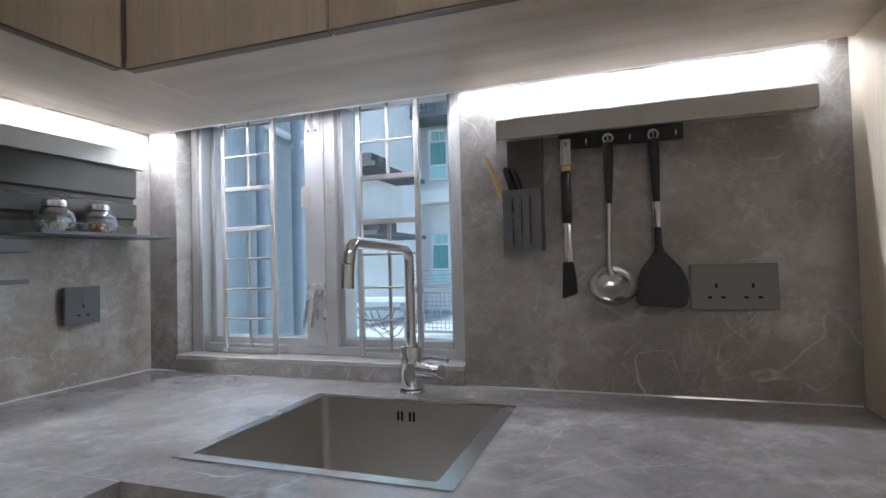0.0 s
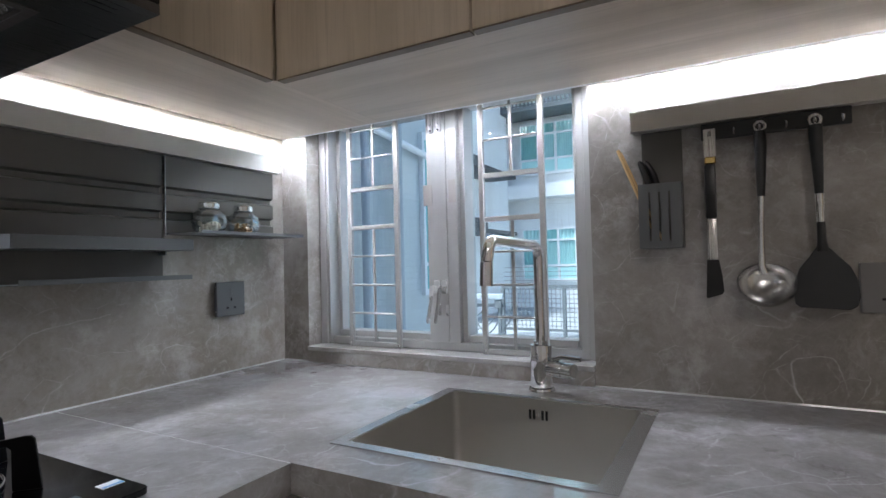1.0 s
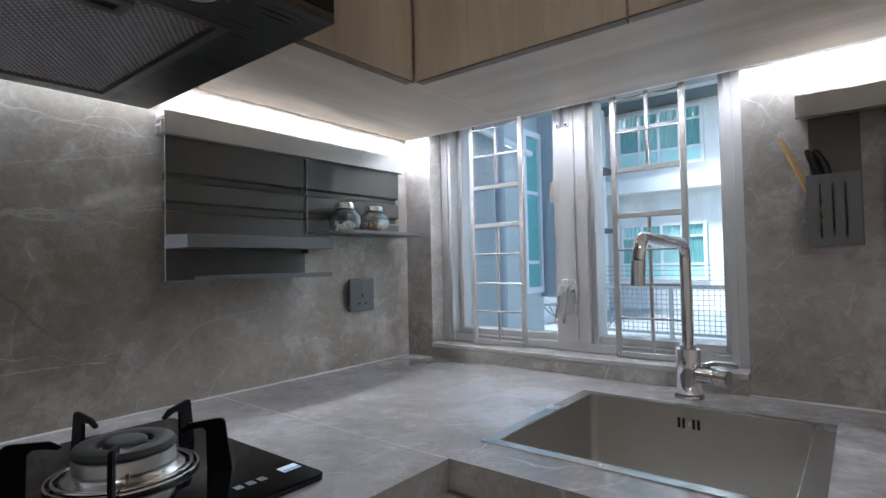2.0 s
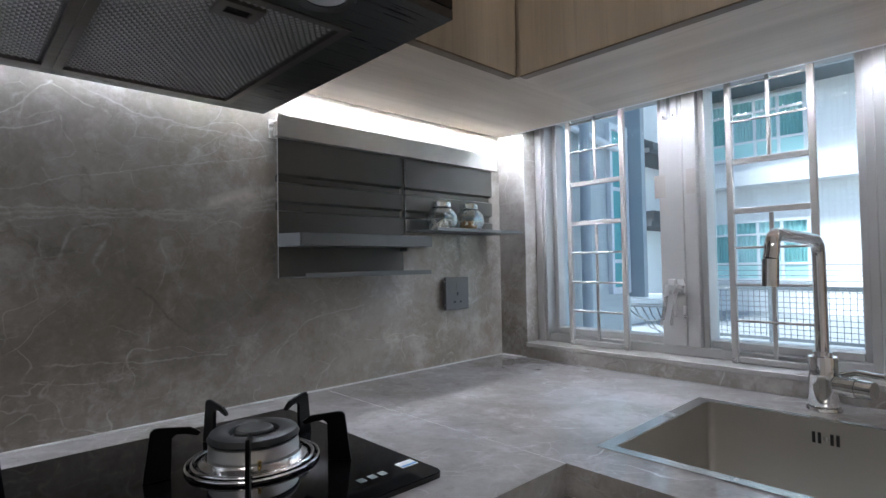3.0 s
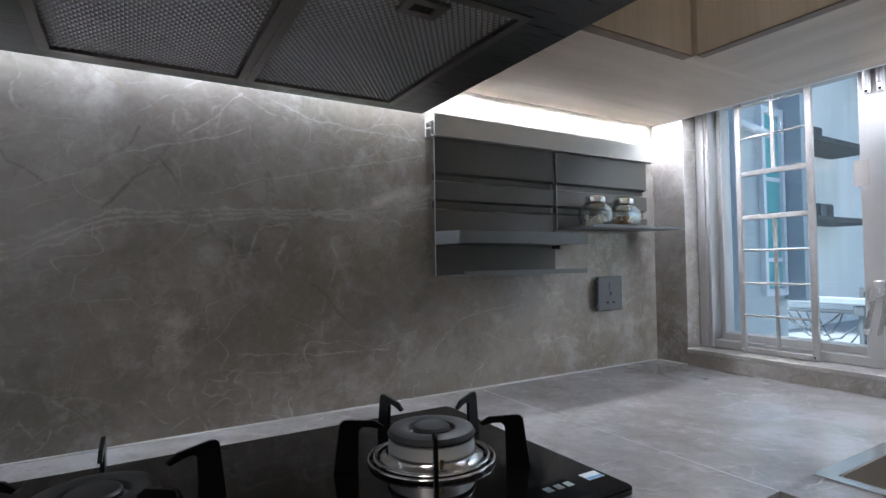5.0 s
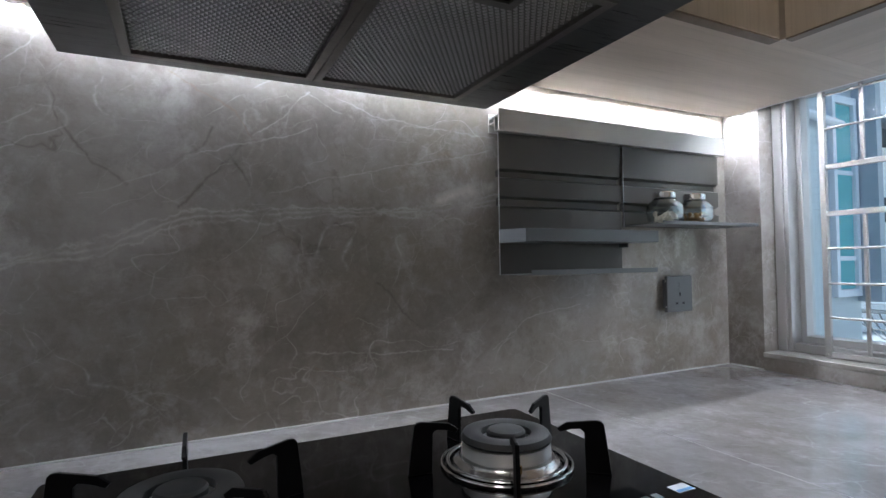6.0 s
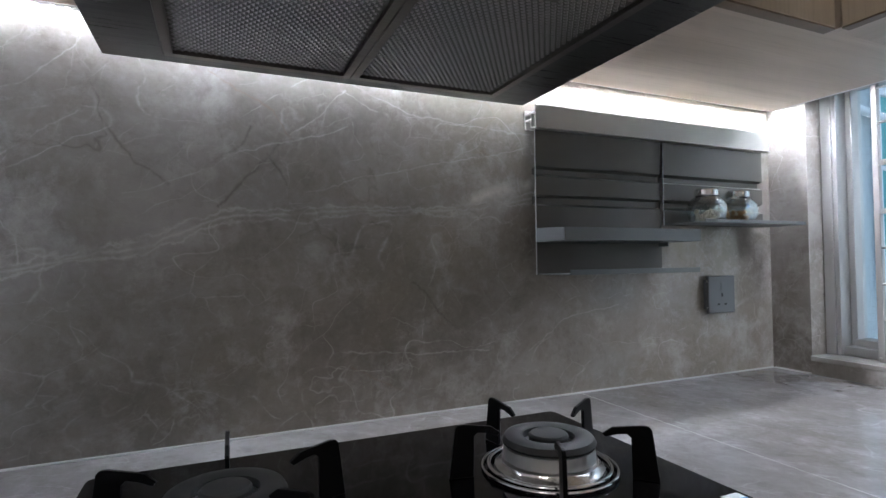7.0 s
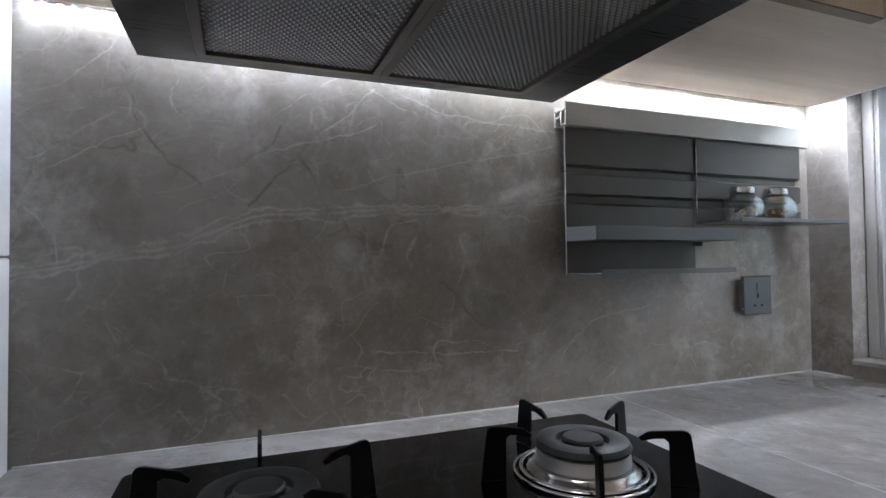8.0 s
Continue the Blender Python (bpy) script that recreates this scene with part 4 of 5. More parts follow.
part("spray_head", tube([(tipx - 0.002, tipy - 0.004, 1.1675), (tipx - 0.003, tipy - 0.006, 1.127)], [0.0112, 0.0114], 24), M_CHROME, tap, smooth=50)
part("collar", tube([(TX, TY, CZ + 0.0962), (TX, TY, CZ + 0.104)], 0.0150, 24), M_CHROME, tap, smooth=50)
hv = Vector((0.9, -0.28, 0)).normalized()
hub = part("handle_hub", tube([Vector((TX, TY, 0.950)) + hv * 0.0215, Vector((TX, TY, 0.950)) + hv * 0.052], 0.0165, 28), M_CHROME, tap, smooth=50)
part("handle_cap", tube([Vector((TX, TY, 0.950)) + hv * 0.0525, Vector((TX, TY, 0.950)) + hv * 0.076], 0.0150, 28), M_CHROME, hub, smooth=50)
part("lever", tube([Vector((TX, TY, 0.968)) + hv * 0.030, Vector((TX, TY, 0.976)) + hv * 0.050, Vector((TX, TY, 0.975)) + hv * 0.092], [0.0060, 0.0055, 0.0050], 14), M_CHROME, hub, smooth=50)


# ---- storage rack on the hob wall ----
RZ0, RZ1 = 1.430, 1.474
rail = thing("wall_rail", (LX, 0.82, RZ0), "pale aluminium wall rail with an open end", "wall rail", "wall rails")
FRONT = LX + 0.0405


def rail_profile(parent, place, lo, hi, axis, depth, z0, z1):
    """Open extruded section: face plate, back plate and webs between them; place(d) gives the coordinate d off the wall."""
    def piece(name, d0, d1, a, b):
        u0, u1 = sorted((place(d0), place(d1)))
        bm = boxed(u0, u1, lo, hi, a, b, bevel=0.0004) if axis == "y" else boxed(lo, hi, u0, u1, a, b, bevel=0.0004)
        part(name, bm, M_ALU_RAIL, parent)

    piece("face_plate", depth - 0.003, depth, z0, z1)
    piece("back_plate", 0.0005, 0.004, z0 + 0.003, z1 - 0.003)
    piece("web", 0.0042, depth - 0.0032, z1 - 0.014, z1 - 0.011)
    piece("web", 0.0042, depth * 0.62, z0 + 0.018, z0 + 0.021)
    piece("web", depth * 0.62, depth - 0.0032, z0 + 0.0005, z0 + 0.0030)
    piece("inner_wall", depth * 0.56, depth * 0.62, z0 + 0.0032, z0 + 0.0178)
    piece("inner_wall", depth * 0.56, depth * 0.62, z0 + 0.0212, z1 - 0.0142)


rail_profile(rail, lambda d: LX + d, 0.475, 1.143, "y", FRONT - LX, RZ0, RZ1)


def rack_panel(y0, y1, zb, name, label):
    """Folded steel back panel with two recessed grooves, hung in the rail."""
    t = thing(name, (LX + 0.02, (y0 + y1) / 2, zb), label, "wall rack", "wall racks")
    xf, xb, th = LX + 0.0270, LX + 0.0150, 0.0015
    zs = [(RZ0 - 0.001, xf), (1.3580, xf), (1.3540, xb), (1.3425, xb), (1.3385, xf), (1.3025, xf), (1.2985, xb), (1.2850, xb), (1.2805, xf), (zb, xf)]
    out = [(x, z) for z, x in zs] + [(x - th, z) for z, x in reversed(zs)]
    part("back_panel", prism(out, y0, y1, "y"), M_GREY, t, "dark grey folded panel")
    part("edge", boxed(xf - 0.0012, xf + 0.0006, y0 - 0.0014, y0 - 0.0002, zb, RZ0 - 0.001), M_BARE_EDGE, t, "bare bright cut edge")
    return t, xf


def tray(t, y0, y1, x0, x1, z, lip, front_y0=None):
    """A folded shelf with an upturned front lip and low ends."""
    s = part("shelf", boxed(x0 + 0.0004, x1, y0, y1, z - 0.0015, z), M_GREY_L, t, "blue-grey folded shelf")
    part("front_lip", boxed(x1 + 0.0002, x1 + 0.0018, (front_y0 or y0), y1, z - 0.0015, z + lip, bevel=0.0004), M_GREY_L, s)
    return s


r1, xf = rack_panel(0.482, 0.803, 1.146, "double_shelf_rack", "dark grey steel wall rack with two empty shelves")
s = tray(r1, 0.482, 0.814, xf, LX + 0.118, 1.2105, 0.0225)
part("end_lip", prism([(xf + 0.0005, 1.2090), (LX + 0.1175, 1.2090), (LX + 0.1175, 1.2330), (xf + 0.0005, 1.2360)], 0.4806, 0.4818, "y"), M_GREY_L, s)
s = tray(r1, 0.482, 0.812, xf, LX + 0.116, 1.1480, 0.008, 0.492)
part("bracket", boxed(xf + 0.004, xf + 0.03, 0.790, 0.793, 1.2000, 1.2088), M_GREY_L, r1)
r2, xf = rack_panel(0.812, 1.131, 1.247, "spice_rack", "dark grey steel wall rack carrying two glass jars")
s = tray(r2, 0.812, 1.168, xf, LX + 0.104, 1.2505, 0.006, 0.845)


def jar(y, x, seed):
    """A round glass jar with flattened cheeks, chrome lid and dried slices inside."""
    z = 1.2508
    rng = random.Random(seed)
    j = thing("storage_jar", (x, y, z), ("small round glass jar with pale dried slices" if seed == 1 else "small round glass jar with dark dried fruit"), "jar", "glass jars")
    outer = [(0.0, 0.0), (0.022, 0.0), (0.030, 0.004), (0.0385, 0.016), (0.0408, 0.029), (0.0380, 0.042), (0.0300, 0.053), (0.0225, 0.057), (0.0215, 0.062)]
    inner = [(r - 0.0022 if r > 0.003 else 0.0, h + (0.0025 if h < 0.004 else 0.0)) for r, h in outer[::-1]]
    bm = lathe(outer + inner, 40, (x, y, z))
    bm.verts.ensure_lookup_table()
    shell = 2 + 40 * (len(outer) - 1)        # the outer surface comes first
    for i, v in enumerate(bm.verts):         # the flattened cheek that faces the room
        v.co.x = min(v.co.x, x + (0.0325 if i < shell - 1 else 0.0303))
    part("glass", bm, M_JAR, j, "clear glass", 50)
    part("lid", lathe([(0.0, 0.014), (0.022, 0.014), (0.0245, 0.0115), (0.0245, 0.001), (0.0240, 0.0), (0.0228, 0.0), (0.0228, 0.011), (0.0, 0.011)], 36, (x, y, z + 0.0590)), M_CHROME, j, "polished chrome lid", 40)
    pieces = bmesh.new()
    for i in range(44):
        a, r, h = rng.uniform(0, 6.28), rng.uniform(0, 0.025), rng.uniform(0.007, 0.026)
        m = Matrix.Translation((x + min(r * math.cos(a), 0.021), y + r * math.sin(a), z + h)) @ Euler((rng.uniform(0, 6), rng.uniform(0, 6), 0)).to_matrix().to_4x4() @ Matrix.Diagonal((1, 0.8, 0.4, 1))
        bmesh.ops.create_icosphere(pieces, subdivisions=1, radius=rng.uniform(0.005, 0.0080), matrix=m)
    tagged(part("dried_food", pieces, M_FOOD_PALE if seed == 1 else M_FOOD_DARK, j, "dried slices" if seed == 1 else "dark dried fruit"), kind="stuff")
    if seed == 2:
        more = bmesh.new()
        for i in range(7):
            a, r = rng.uniform(0, 6.28), rng.uniform(0.004, 0.02)
            m = Matrix.Translation((x + min(r * math.cos(a), 0.016), y + r * math.sin(a), z + rng.uniform(0.016, 0.026))) @ Matrix.Diagonal((1, 0.8, 0.5, 1))
            bmesh.ops.create_icosphere(more, subdivisions=1, radius=0.006, matrix=m)
        tagged(part("pale_slices", more, M_FOOD_PALE, j), kind="stuff")
    return j


jar(0.895, LX + 0.066, 1)
jar(0.994, LX + 0.066, 2)


# ---- sockets ----
def pin_holes(parent, plane, cx, cz, face):
    """The three holes of a square-pin outlet, and its rocker."""
    for du, dz, w, h in ((0.0, 0.011, 0.0042, 0.0085), (-0.0112, -0.0105, 0.0072, 0.0042), (0.0112, -0.0105, 0.0072, 0.0042)):
        if face == "x":
            bm = boxed(plane, plane + 0.0006, cx + du - w / 2, cx + du + w / 2, cz + dz - h / 2, cz + dz + h / 2)
        else:
            bm = boxed(cx + du - w / 2, cx + du + w / 2, plane - 0.0006, plane, cz + dz - h / 2, cz + dz + h / 2)
        part("pin_hole", bm, M_VOID, parent)


so = thing("wall_socket", (LX, 0.991, 1.090), "grey single wall socket on the marble", "socket")
part("back_box", boxed(LX + 0.0005, LX + 0.0135, 0.957, 1.025, 1.056, 1.124), M_SOCKET_D, so)
pl = part("face_plate", boxed(LX + 0.0140, LX + 0.022, 0.948, 1.034, 1.047, 1.133, bevel=0.0015), M_SOCKET_D, so)
pin_holes(so, LX + 0.0221, 0.991, 1.078, "x")
part("switch", boxed(LX + 0.0221, LX + 0.0236, 0.987, 0.995, 1.100, 1.117, bevel=0.0005), M_SOCKET_D, so)
for yy in (0.9475,):
    for zz in (1.060, 1.121):
        part("screw", cyl(bmesh.new(), (LX + 0.018, yy, zz), (LX + 0.018, yy - 0.0006, zz), 0.0020, seg=10), M_SATIN, so)
so = thing("double_wall_socket", (0.232, WY, 1.108), "grey double wall socket on the marble", "socket")
part("face_plate", boxed(0.160, 0.304, WY - 0.0095, WY - 0.0005, 1.066, 1.151, bevel=0.0015), M_SOCKET, so)
for cx in (0.203, 0.263):
    pin_holes(so, WY - 0.0096, cx, 1.100, "y")
part("print_mark", boxed(0.281, 0.295, WY - 0.0100, WY - 0.0096, 1.143, 1.145), M_INK, so)

# ---- rail with utensils on the window wall ----
NR0, NR1 = 1.417, 1.457
NF = WY - 0.040
rail = thing("wall_rail", (0.09, WY, NR0), "pale aluminium wall rail above the utensils", "wall rail", "wall rails")
rail_profile(rail, lambda d: WY - d, -0.197, 0.369, "x", WY - NF, NR0, NR1)
hb = thing("hook_bar", (0.045, WY - 0.02, 1.384), "black bar with chrome hooks hung below the rail", "hook rail")
part("bar", boxed(-0.072, 0.156, WY - 0.030, WY - 0.022, 1.386, 1.4160, bevel=0.001), M_NYLON, hb)
HOOKS = [-0.058, -0.018, 0.022, 0.062, 0.103, 0.142]
for hx in HOOKS:
    part("hook", tube([(hx, WY - 0.0301, 1.402), (hx, WY - 0.034, 1.402), (hx, WY - 0.036, 1.394), (hx, WY - 0.040, 1.391), (hx, WY - 0.045, 1.394), (hx, WY - 0.046, 1.399)], 0.0021, 8), M_CHROME, hb, smooth=60)

cd = thing("cutlery_caddy", (-0.145, WY - 0.03, 1.186), "blue-grey slotted metal cutlery caddy hung from the rail", "cutlery holder")
part("hanger", boxed(-0.180, -0.106, WY - 0.016, WY - 0.0145, 1.186, 1.4165), M_GREY, cd, "dark grey back plate")
cx0, cx1, cy0, cy1, cz0, cz1 = -0.184, -0.108, WY - 0.054, WY - 0.0165, 1.186, 1.310
slots = [(-0.1655, -0.1620), (-0.1480, -0.1445), (-0.1305, -0.1270)]
us = [cx0] + [v for s_ in slots for v in s_] + [cx1]
part("front", slab(us, [cz0, cz0 + 0.014, cz1 - 0.016, cz1], lambda u, v: not (cz0 + 0.014 < v < cz1 - 0.016 and any(a < u < b for a, b in slots)), cy0, cy0 + 0.0015, "y"), M_GREY_L, cd)
part("side", boxed(cx0, cx0 + 0.0015, cy0 + 0.0016, cy1, cz0, cz1), M_GREY_L, cd)
part("side", boxed(cx1 - 0.0015, cx1, cy0 + 0.0016, cy1, cz0, cz1), M_GREY_L, cd)
part("bottom", boxed(cx0 + 0.0016, cx1 - 0.0016, cy0 + 0.0016, cy1, cz0, cz0 + 0.0015), M_GREY_L, cd)
for i, (dx, lab) in enumerate(((0.0, 0), (0.009, 1))):
    solid("chopstick", tube([(-0.152 + dx, WY - 0.034 + 0.006 * i, 1.2735 - 0.077), (-0.2215 + dx * 0.3, WY - 0.040 + 0.010 * i, 1.384 - 0.004 * i)], [0.0024, 0.0036], 8), M_BAMBOO, "pale bamboo chopstick leaning in the caddy", "chopstick", 60, group="chopsticks")
kn = thing("kitchen_shears", (-0.16, WY - 0.030, 1.19), "black-handled kitchen shears standing in the caddy", "scissors")
part("handle", tube([(-0.166, WY - 0.030, 1.300), (-0.172, WY - 0.032, 1.330), (-0.180, WY - 0.033, 1.352), (-0.183, WY - 0.033, 1.358)], [0.006, 0.007, 0.0055, 0.003], 10), M_PLASTIC, kn, smooth=60)
part("handle", tube([(-0.150, WY - 0.029, 1.300), (-0.158, WY - 0.030, 1.330), (-0.168, WY - 0.031, 1.352), (-0.172, WY - 0.031, 1.357)], [0.006, 0.007, 0.0055, 0.003], 10), M_PLASTIC, kn, smooth=60)
part("blade", boxed(-0.164, -0.152, WY - 0.030, WY - 0.028, 1.190, 1.2995), M_SATIN, kn)


def ring(cx, cy, cz, R, r, sx=1.0, sz=1.0):
    return lathe([(R + r * math.cos(t), r * math.sin(t)) for t in (2 * math.pi * i / 10 for i in range(10))], 28, (cx, cy, cz), Matrix.Rotation(radians(90), 4, "X") @ Matrix.Diagonal((sx, sz, 1, 1)), closed=True)


UY = WY - 0.042
# silicone basting brush
x = -0.058
br = thing("basting_brush", (x, UY, 1.092), "black silicone basting brush with a steel shaft", "utensil")
part("hanger_plate", slab([x - 0.010, x - 0.003, x + 0.003, x + 0.010], [1.352, 1.3895, 1.3965, 1.403], lambda u, v: not (abs(u - x) < 0.003 and 1.3895 < v < 1.3965), UY - 0.002, UY + 0.002, "y"), M_SATIN, br, "steel hanging plate with a hole")
part("clip", boxed(x - 0.0095, x + 0.0095, UY - 0.004, UY + 0.004, 1.338, 1.3515, bevel=0.002), M_BRASS, br)
part("grip", boxed(x - 0.0105, x + 0.0085, UY - 0.006, UY + 0.006, 1.238, 1.3375, bevel=0.003, seg=2), M_PLASTIC, br, smooth=40)
part("shaft", boxed(x - 0.0095, x + 0.0070, UY - 0.004, UY + 0.004, 1.162, 1.2375, bevel=0.0025, seg=2), M_SATIN, br, "satin steel shaft", 40)
part("bristle_head", prism([(x - 0.0110, 1.1615), (x + 0.0085, 1.1615), (x + 0.0135, 1.130), (x + 0.0150, 1.104), (x + 0.012, 1.099), (x - 0.0125, 1.091), (x - 0.014, 1.094)], UY - 0.007, UY + 0.007, "y"), M_PLASTIC, br, "black silicone bristles")

# ladle
x = 0.022
ld = thing("soup_ladle", (x, UY, 1.078), "steel soup ladle with a black handle", "ladle")
part("hanging_ring", ring(x, UY, 1.397, 0.0085, 0.0022), M_SATIN, ld, smooth=60)
part("grip", tube([(x, UY, 1.388), (x, UY, 1.365), (x - 0.001, UY, 1.310), (x - 0.002, UY, 1.272)], [0.0095, 0.0100, 0.0080, 0.0062], 16), M_PLASTIC, ld, smooth=60)
part("shaft", tube([(x - 0.002, UY, 1.2718), (x - 0.004, UY, 1.200), (x - 0.005, UY + 0.002, 1.150), (x - 0.002, UY + 0.004, 1.136)], [0.0052, 0.0046, 0.0062, 0.0085], 14), M_BURNER, ld, smooth=60)
bx, by, bz, R = x + 0.001, UY - 0.012, 1.112, 0.046
prof_b = [(R * math.cos(radians(a)), R * 0.80 * math.sin(radians(a))) for a in range(0, -91, -10)]
prof_b = prof_b[:-1] + [(0.0, -R * 0.80)]
prof_i = [(r * 0.965, z * 0.955 + 0.0004) for r, z in prof_b[::-1]]
bowl = lathe(prof_b + prof_i, 44, (bx, by, bz + 0.008), Matrix.Rotation(radians(46), 4, "X"), closed=False)
part("bowl", bowl, M_BURNER, ld, "round polished steel bowl", 60)

# wok turner
x = 0.104
tn = thing("wok_turner", (x, UY, 1.077), "black nylon wok turner with a steel ferrule", "turner")
part("hanging_ring", ring(x - 0.001, UY, 1.396, 0.0088, 0.0024), M_SATIN, tn, smooth=60)
part("grip", tube([(x - 0.001, UY, 1.387), (x - 0.001, UY, 1.365), (x, UY, 1.310), (x + 0.0005, UY, 1.270)], [0.0105, 0.0105, 0.0082, 0.0064], 16), M_PLASTIC, tn, smooth=60)
part("ferrule", tube([(x + 0.0005, UY, 1.2698), (x + 0.001, UY, 1.222)], [0.0068, 0.0058], 16), M_SATIN, tn, "satin steel ferrule", 60)
part("neck", tube([(x + 0.001, UY, 1.2218), (x + 0.0015, UY, 1.190), (x + 0.002, UY, 1.172)], [0.0062, 0.0068, 0.0100], 14), M_PLASTIC, tn, smooth=60)
blade = [(x - 0.007, 1.180), (x - 0.018, 1.162), (x - 0.031, 1.146), (x - 0.039, 1.124), (x - 0.0420, 1.098), (x - 0.040, 1.083), (x - 0.033, 1.077), (x + 0.036, 1.074), (x + 0.046, 1.080), (x + 0.0500, 1.096), (x + 0.048, 1.122), (x + 0.039, 1.145), (x + 0.025, 1.161), (x + 0.011, 1.178)]
bm = prism(blade, UY - 0.004, UY + 0.0005, "y")
bmesh.ops.bevel(bm, geom=list(bm.edges), offset=0.0012, segments=1, affect="EDGES")
part("blade", bm, M_NYLON, tn, "broad black nylon blade")

# ---- outside the window ----
GZO = -0.02
structure("ground", boxed(-60, 60, WY + 0.16, 80, GZO - 0.2, GZO), M_CONCRETE, "pale concrete terrace outside", "ground")


def pleats(x0, x1, y, z0, z1, step=0.055):
    """A hanging curtain with even folds."""
    n = max(6, int((x1 - x0) / step) * 2)
    front = [(x0 + (x1 - x0) * i / n, y + (0.022 if i % 2 else -0.022)) for i in range(n + 1)]
    return prism(front + [(a, b + 0.008) for a, b in reversed(front)], z0, z1, "z")


def facade_window(parent, x, z, y, w, h, lights):
    """A window of the far house: white frame, a low and a high row of small teal lights, a tall row with curtains between."""
    f = part("window", slab([x, x + 0.07, x + w - 0.07, x + w], [z, z + 0.07, z + h - 0.07, z + h], lambda u, v: not (x + 0.07 < u < x + w - 0.07 and z + 0.07 < v < z + h - 0.07), y - 0.10, y - 0.001, "y"), M_OUT_FRAME, parent, "white-framed teal window")
    pw = (w - 0.14) / lights
    low, high = z + h * 0.27, z + h * 0.74
    for i in range(lights):
        a = x + 0.07 + i * pw
        lo, hi = a + (0.03 if i else 0.0), a + pw - (0.03 if i < lights - 1 else 0.0)
        part("pane", boxed(lo, hi, y - 0.060, y - 0.055, z + 0.07, low), M_TEAL_PALE, f, "pale teal frosted pane")
        part("curtain", pleats(lo, hi, y - 0.040, low + 0.05, high), M_CURTAIN if i % 3 else M_CURTAIN_DEEP, f, "teal pleated curtain")
        part("curtain", pleats(lo, hi, y - 0.040, high + 0.05, z + h - 0.07, 0.09), M_CURTAIN_DEEP if i % 2 else M_CURTAIN, f, "teal pleated curtain")
        if i:
            part("mullion", boxed(a - 0.03, a + 0.03, y - 0.09, y - 0.002, z + 0.07, z + h - 0.07), M_OUT_FRAME, f)
        for zt in (low, high):
            part("transom", boxed(lo, hi, y - 0.088, y - 0.004, zt, zt + 0.05), M_OUT_FRAME, f)
    return f


FYD = 13.0
house = thing("apartment_building", (-2.5, FYD + 2, GZO), "white tiled apartment building with teal windows across the yard", "building")
part("wall", boxed(-9.0, 8.0, FYD, FYD + 4.0, GZO, 14.0), M_RENDER, house)
for zb in (0.66, 3.35, 6.10):
    for x in (-7.2, -4.75, -1.6, 1.5):
        facade_window(house, x, zb, FYD, 1.95, 1.36, 4)
    part("ledge", boxed(-8.9, 7.9, FYD - 0.5, FYD - 0.001, zb + 2.08, zb + 2.40), M_RENDER, house, "projecting white ledge")
wing = thing("building_wing", (-5.2, 9.5, GZO), "white building wing with ledges for cooling units", "building")
part("wall", boxed(-8.5, -4.9, 8.6, FYD - 0.51, GZO, 12.0), M_RENDER, wing)
for zb in (1.67, 2.93):
    part("ledge", boxed(-4.899, -4.2, 8.7, 11.2, zb + 0.08, zb + 0.16), M_AC, wing, "dark ledge")
for zb, yy in ((1.67, 9.3), (2.93, 9.0)):
    u = thing("cooling_unit", (-4.6, yy + 0.4, zb + 0.16), "dark outdoor cooling unit on a ledge", "air conditioner", "cooling units")
    part("casing", boxed(-4.88, -4.42, yy, yy + 0.8, zb + 0.1605, zb + 0.40, bevel=0.02), M_AC, u)
    part("fan_grille", cyl(bmesh.new(), (-4.419, yy + 0.4, zb + 0.28), (-4.405, yy + 0.4, zb + 0.28), 0.10), M_DARK_METAL, u)

near = thing("neighbouring_wall", (-2.4, 3.0, GZO), "pale blue mosaic tiled outside wall with pipes", "building")
part("wall", boxed(-2.65, -2.35, WY + 0.20, 4.28, GZO, 9.0), M_MOSAIC, near)
for y, r in ((2.55, 0.045), (3.05, 0.03), (3.45, 0.04)):
    part("pipe", cyl(bmesh.new(), (-2.30 + r, y, GZO + 0.001), (-2.30 + r, y, 8.5), r, seg=16), M_PIPE, near, "grey drain pipe", 60)
part("pipe", tube([(-2.30, 1.5, 2.35), (-2.30, 2.4, 2.25), (-2.30, 4.0, 2.09)], 0.028, 12), M_OUT_FRAME, near, "thin white pipe", 60)
nw = part("window", slab([3.92, 3.955, 4.185, 4.22], [0.9, 0.95, 2.25, 2.3], lambda u, v: not (3.955 < u < 4.185 and 0.95 < v < 2.25), -2.349, -2.31, "x"), M_OUT_FRAME, near, "small teal window")
part("corner_post", boxed(-2.349, -2.20, 4.235, 4.30, 0.86, 9.0), M_PIPE, near, "grey corner post")
part("pane", boxed(-2.340, -2.335, 3.957, 4.183, 0.952, 2.248), M_TEAL, nw)
for z in (1.15, 1.75):
    part("glazing_bar", boxed(-2.333, -2.325, 3.957, 4.183, z, z + 0.03), M_OUT_FRAME, nw)

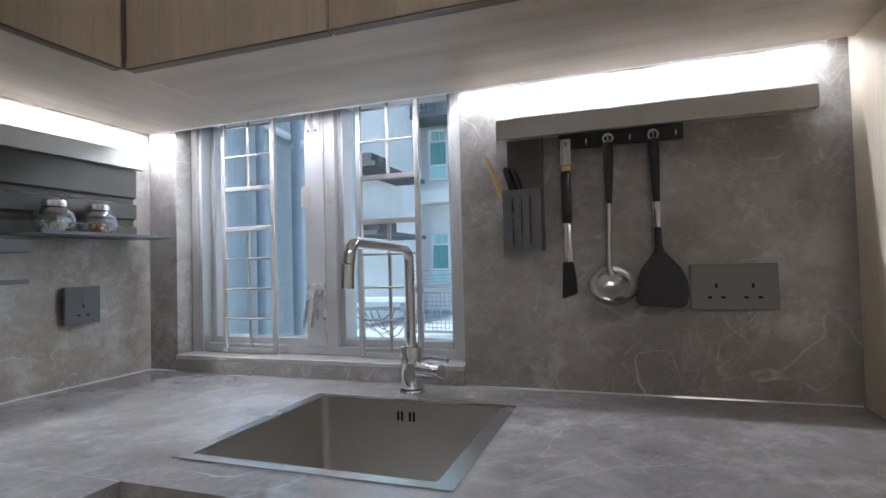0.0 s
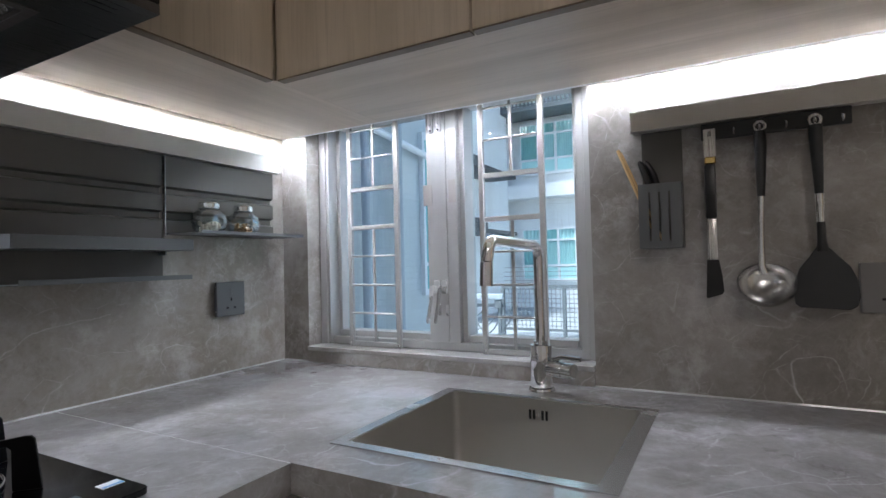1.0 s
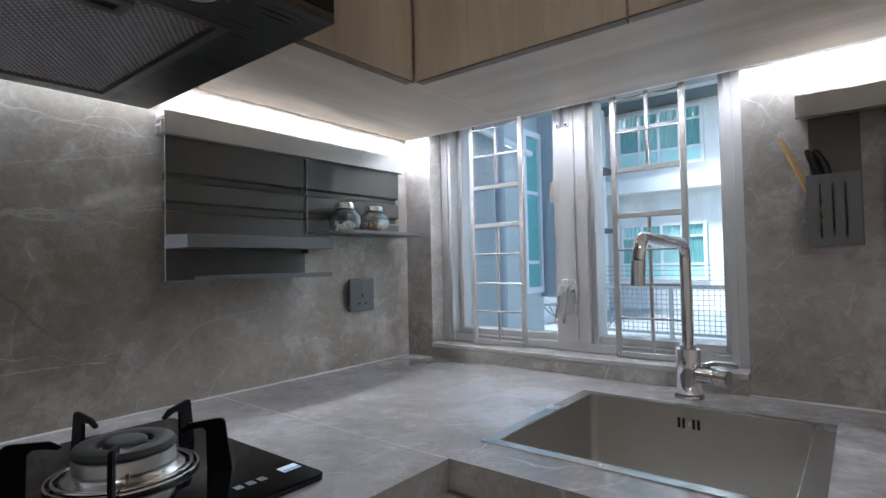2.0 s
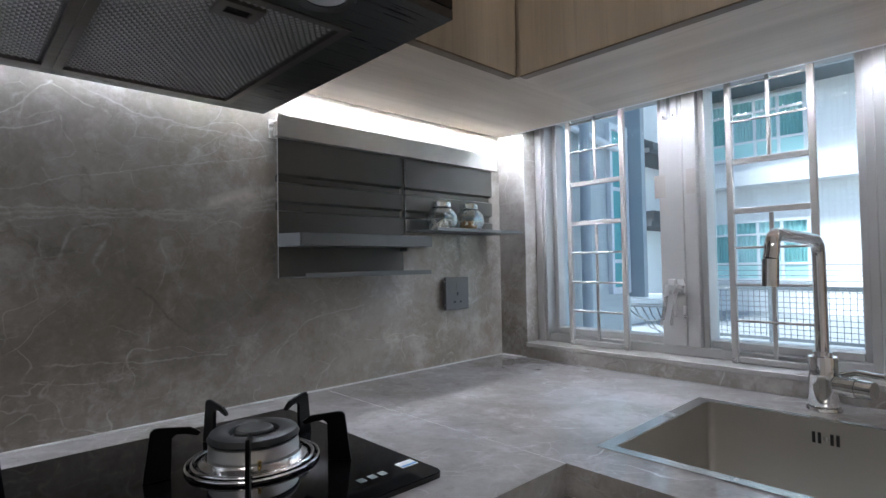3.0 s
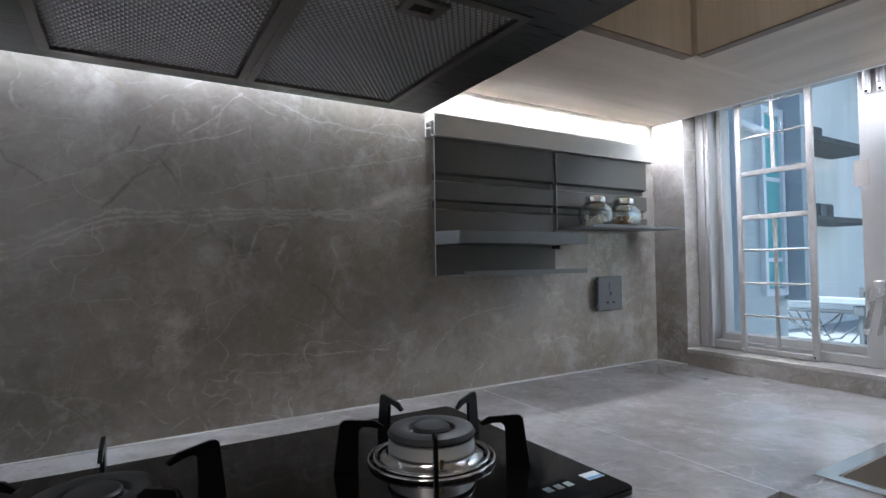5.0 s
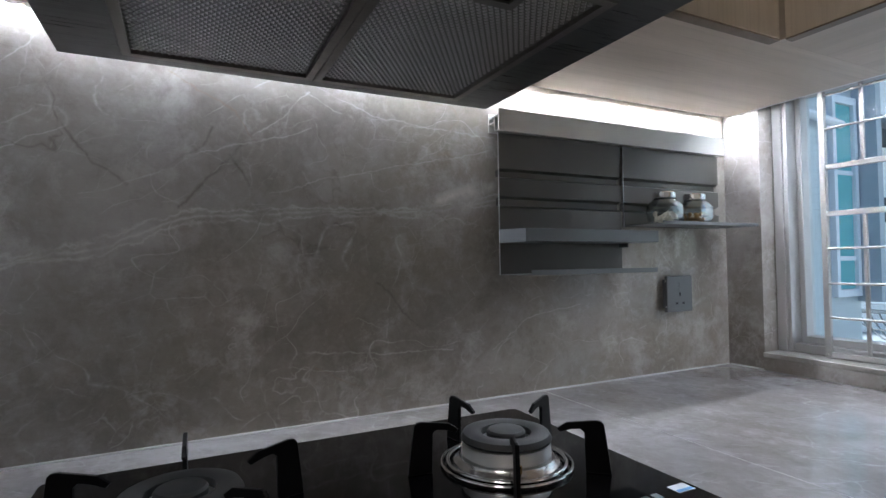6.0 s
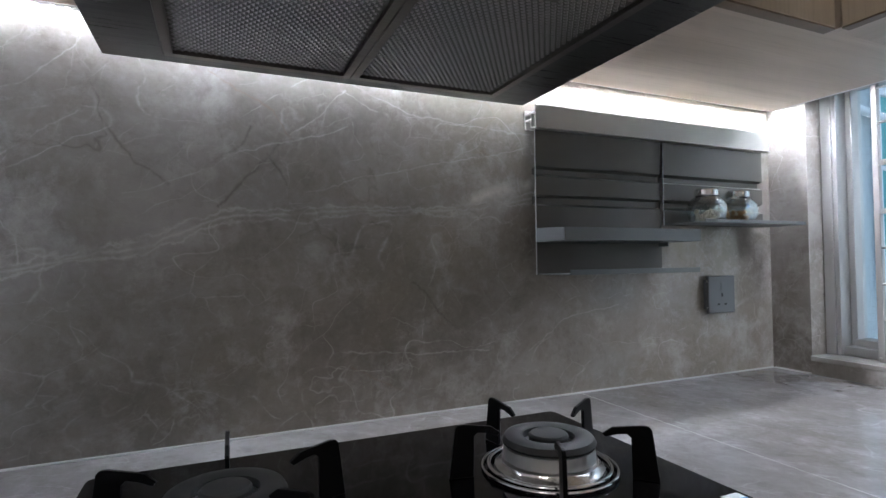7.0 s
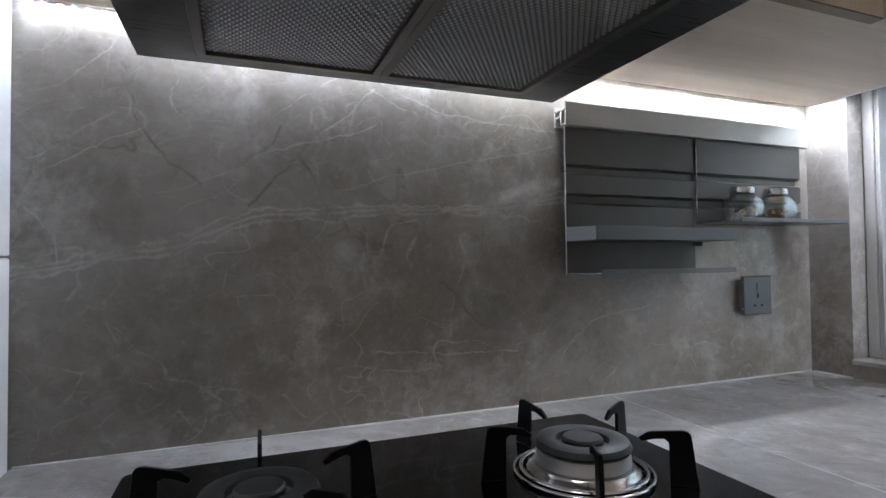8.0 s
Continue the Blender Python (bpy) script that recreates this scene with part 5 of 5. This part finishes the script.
# mesh fence of the terrace
fence = thing("terrace_fence", (-1.0, 8.0, GZO), "dark metal fence with a square wire mesh", "fence")
FT = 0.79
part("top_rail", boxed(-3.3, 5.0, 7.975, 8.025, FT - 0.05, FT), M_DARK_METAL, fence)
part("bottom_rail", boxed(-3.3, 5.0, 7.98, 8.02, GZO + 0.10, GZO + 0.14), M_DARK_METAL, fence)
for i in range(9):
    part("post", boxed(-3.3 + i, -3.25 + i, 7.97, 8.03, GZO, FT - 0.0505), M_DARK_METAL, fence)
wires = bmesh.new()
for i in range(118):
    box(wires, -3.25 + i * 0.07, -3.242 + i * 0.07, 7.995, 8.003, GZO + 0.14, FT - 0.05)
for i in range(14):
    z = GZO + 0.18 + i * 0.07
    box(wires, -3.25, 4.95, 8.0031, 8.010, z, z + 0.008)
tagged(part("wire_mesh", wires, M_DARK_METAL, fence), kind="stuff")

# drying rods with loose cables on the terrace
rods = thing("drying_rods", (-3.4, 6.6, GZO), "dark metal rods on posts on the terrace", "drying rack")
part("rod", boxed(-3.50, -2.70, 6.57, 6.63, 0.67, 0.745, bevel=0.01), M_PIPE, rods)
part("rod", cyl(bmesh.new(), (-3.80, 6.64, 0.575), (-2.70, 6.64, 0.590), 0.022, seg=12), M_DARK_METAL, rods, smooth=60)
for x in (-3.72, -2.78):
    part("post", boxed(x - 0.02, x + 0.02, 6.635, 6.675, GZO, 0.66), M_DARK_METAL, rods)
    part("clamp", boxed(x - 0.05, x + 0.05, 6.59, 6.634, 0.55, 0.66, bevel=0.008), M_DARK_METAL, rods)
for i in range(5):
    x0, x1, sag = -3.66 + 0.10 * i, -2.98 + 0.22 * (i % 3), 0.20 + 0.06 * ((i * 2) % 5)
    pts = [(x0 + (x1 - x0) * k / 10, 6.70 + 0.012 * i, 0.575 - sag * (1 - (k / 5 - 1) ** 2) - 0.02 * (k % 2) * (i % 2)) for k in range(11)]
    solid("cable", tube(pts, 0.009, 8), M_DARK_METAL, "slack dark cable hanging from the terrace rods", "cable", 60, group="terrace cables")

# barred balcony on the far house
bal = thing("barred_balcony", (-2.5, FYD - 0.3, 4.86), "dark barred balcony screen fixed to the facade", "balcony")
part("floor_slab", boxed(-5.4, 0.5, FYD - 0.9, FYD - 0.001, 4.80, 4.90), M_DARK_METAL, bal)
bars = bmesh.new()
for i in range(60):
    box(bars, -5.4 + i * 0.10, -5.365 + i * 0.10, FYD - 0.89, FYD - 0.86, 4.905, 5.42)
for i in range(5):
    box(bars, -5.4, 0.5, FYD - 0.859, FYD - 0.83, 4.93 + i * 0.11, 4.96 + i * 0.11)
tagged(part("bars", bars, M_DARK_METAL, bal), kind="stuff")
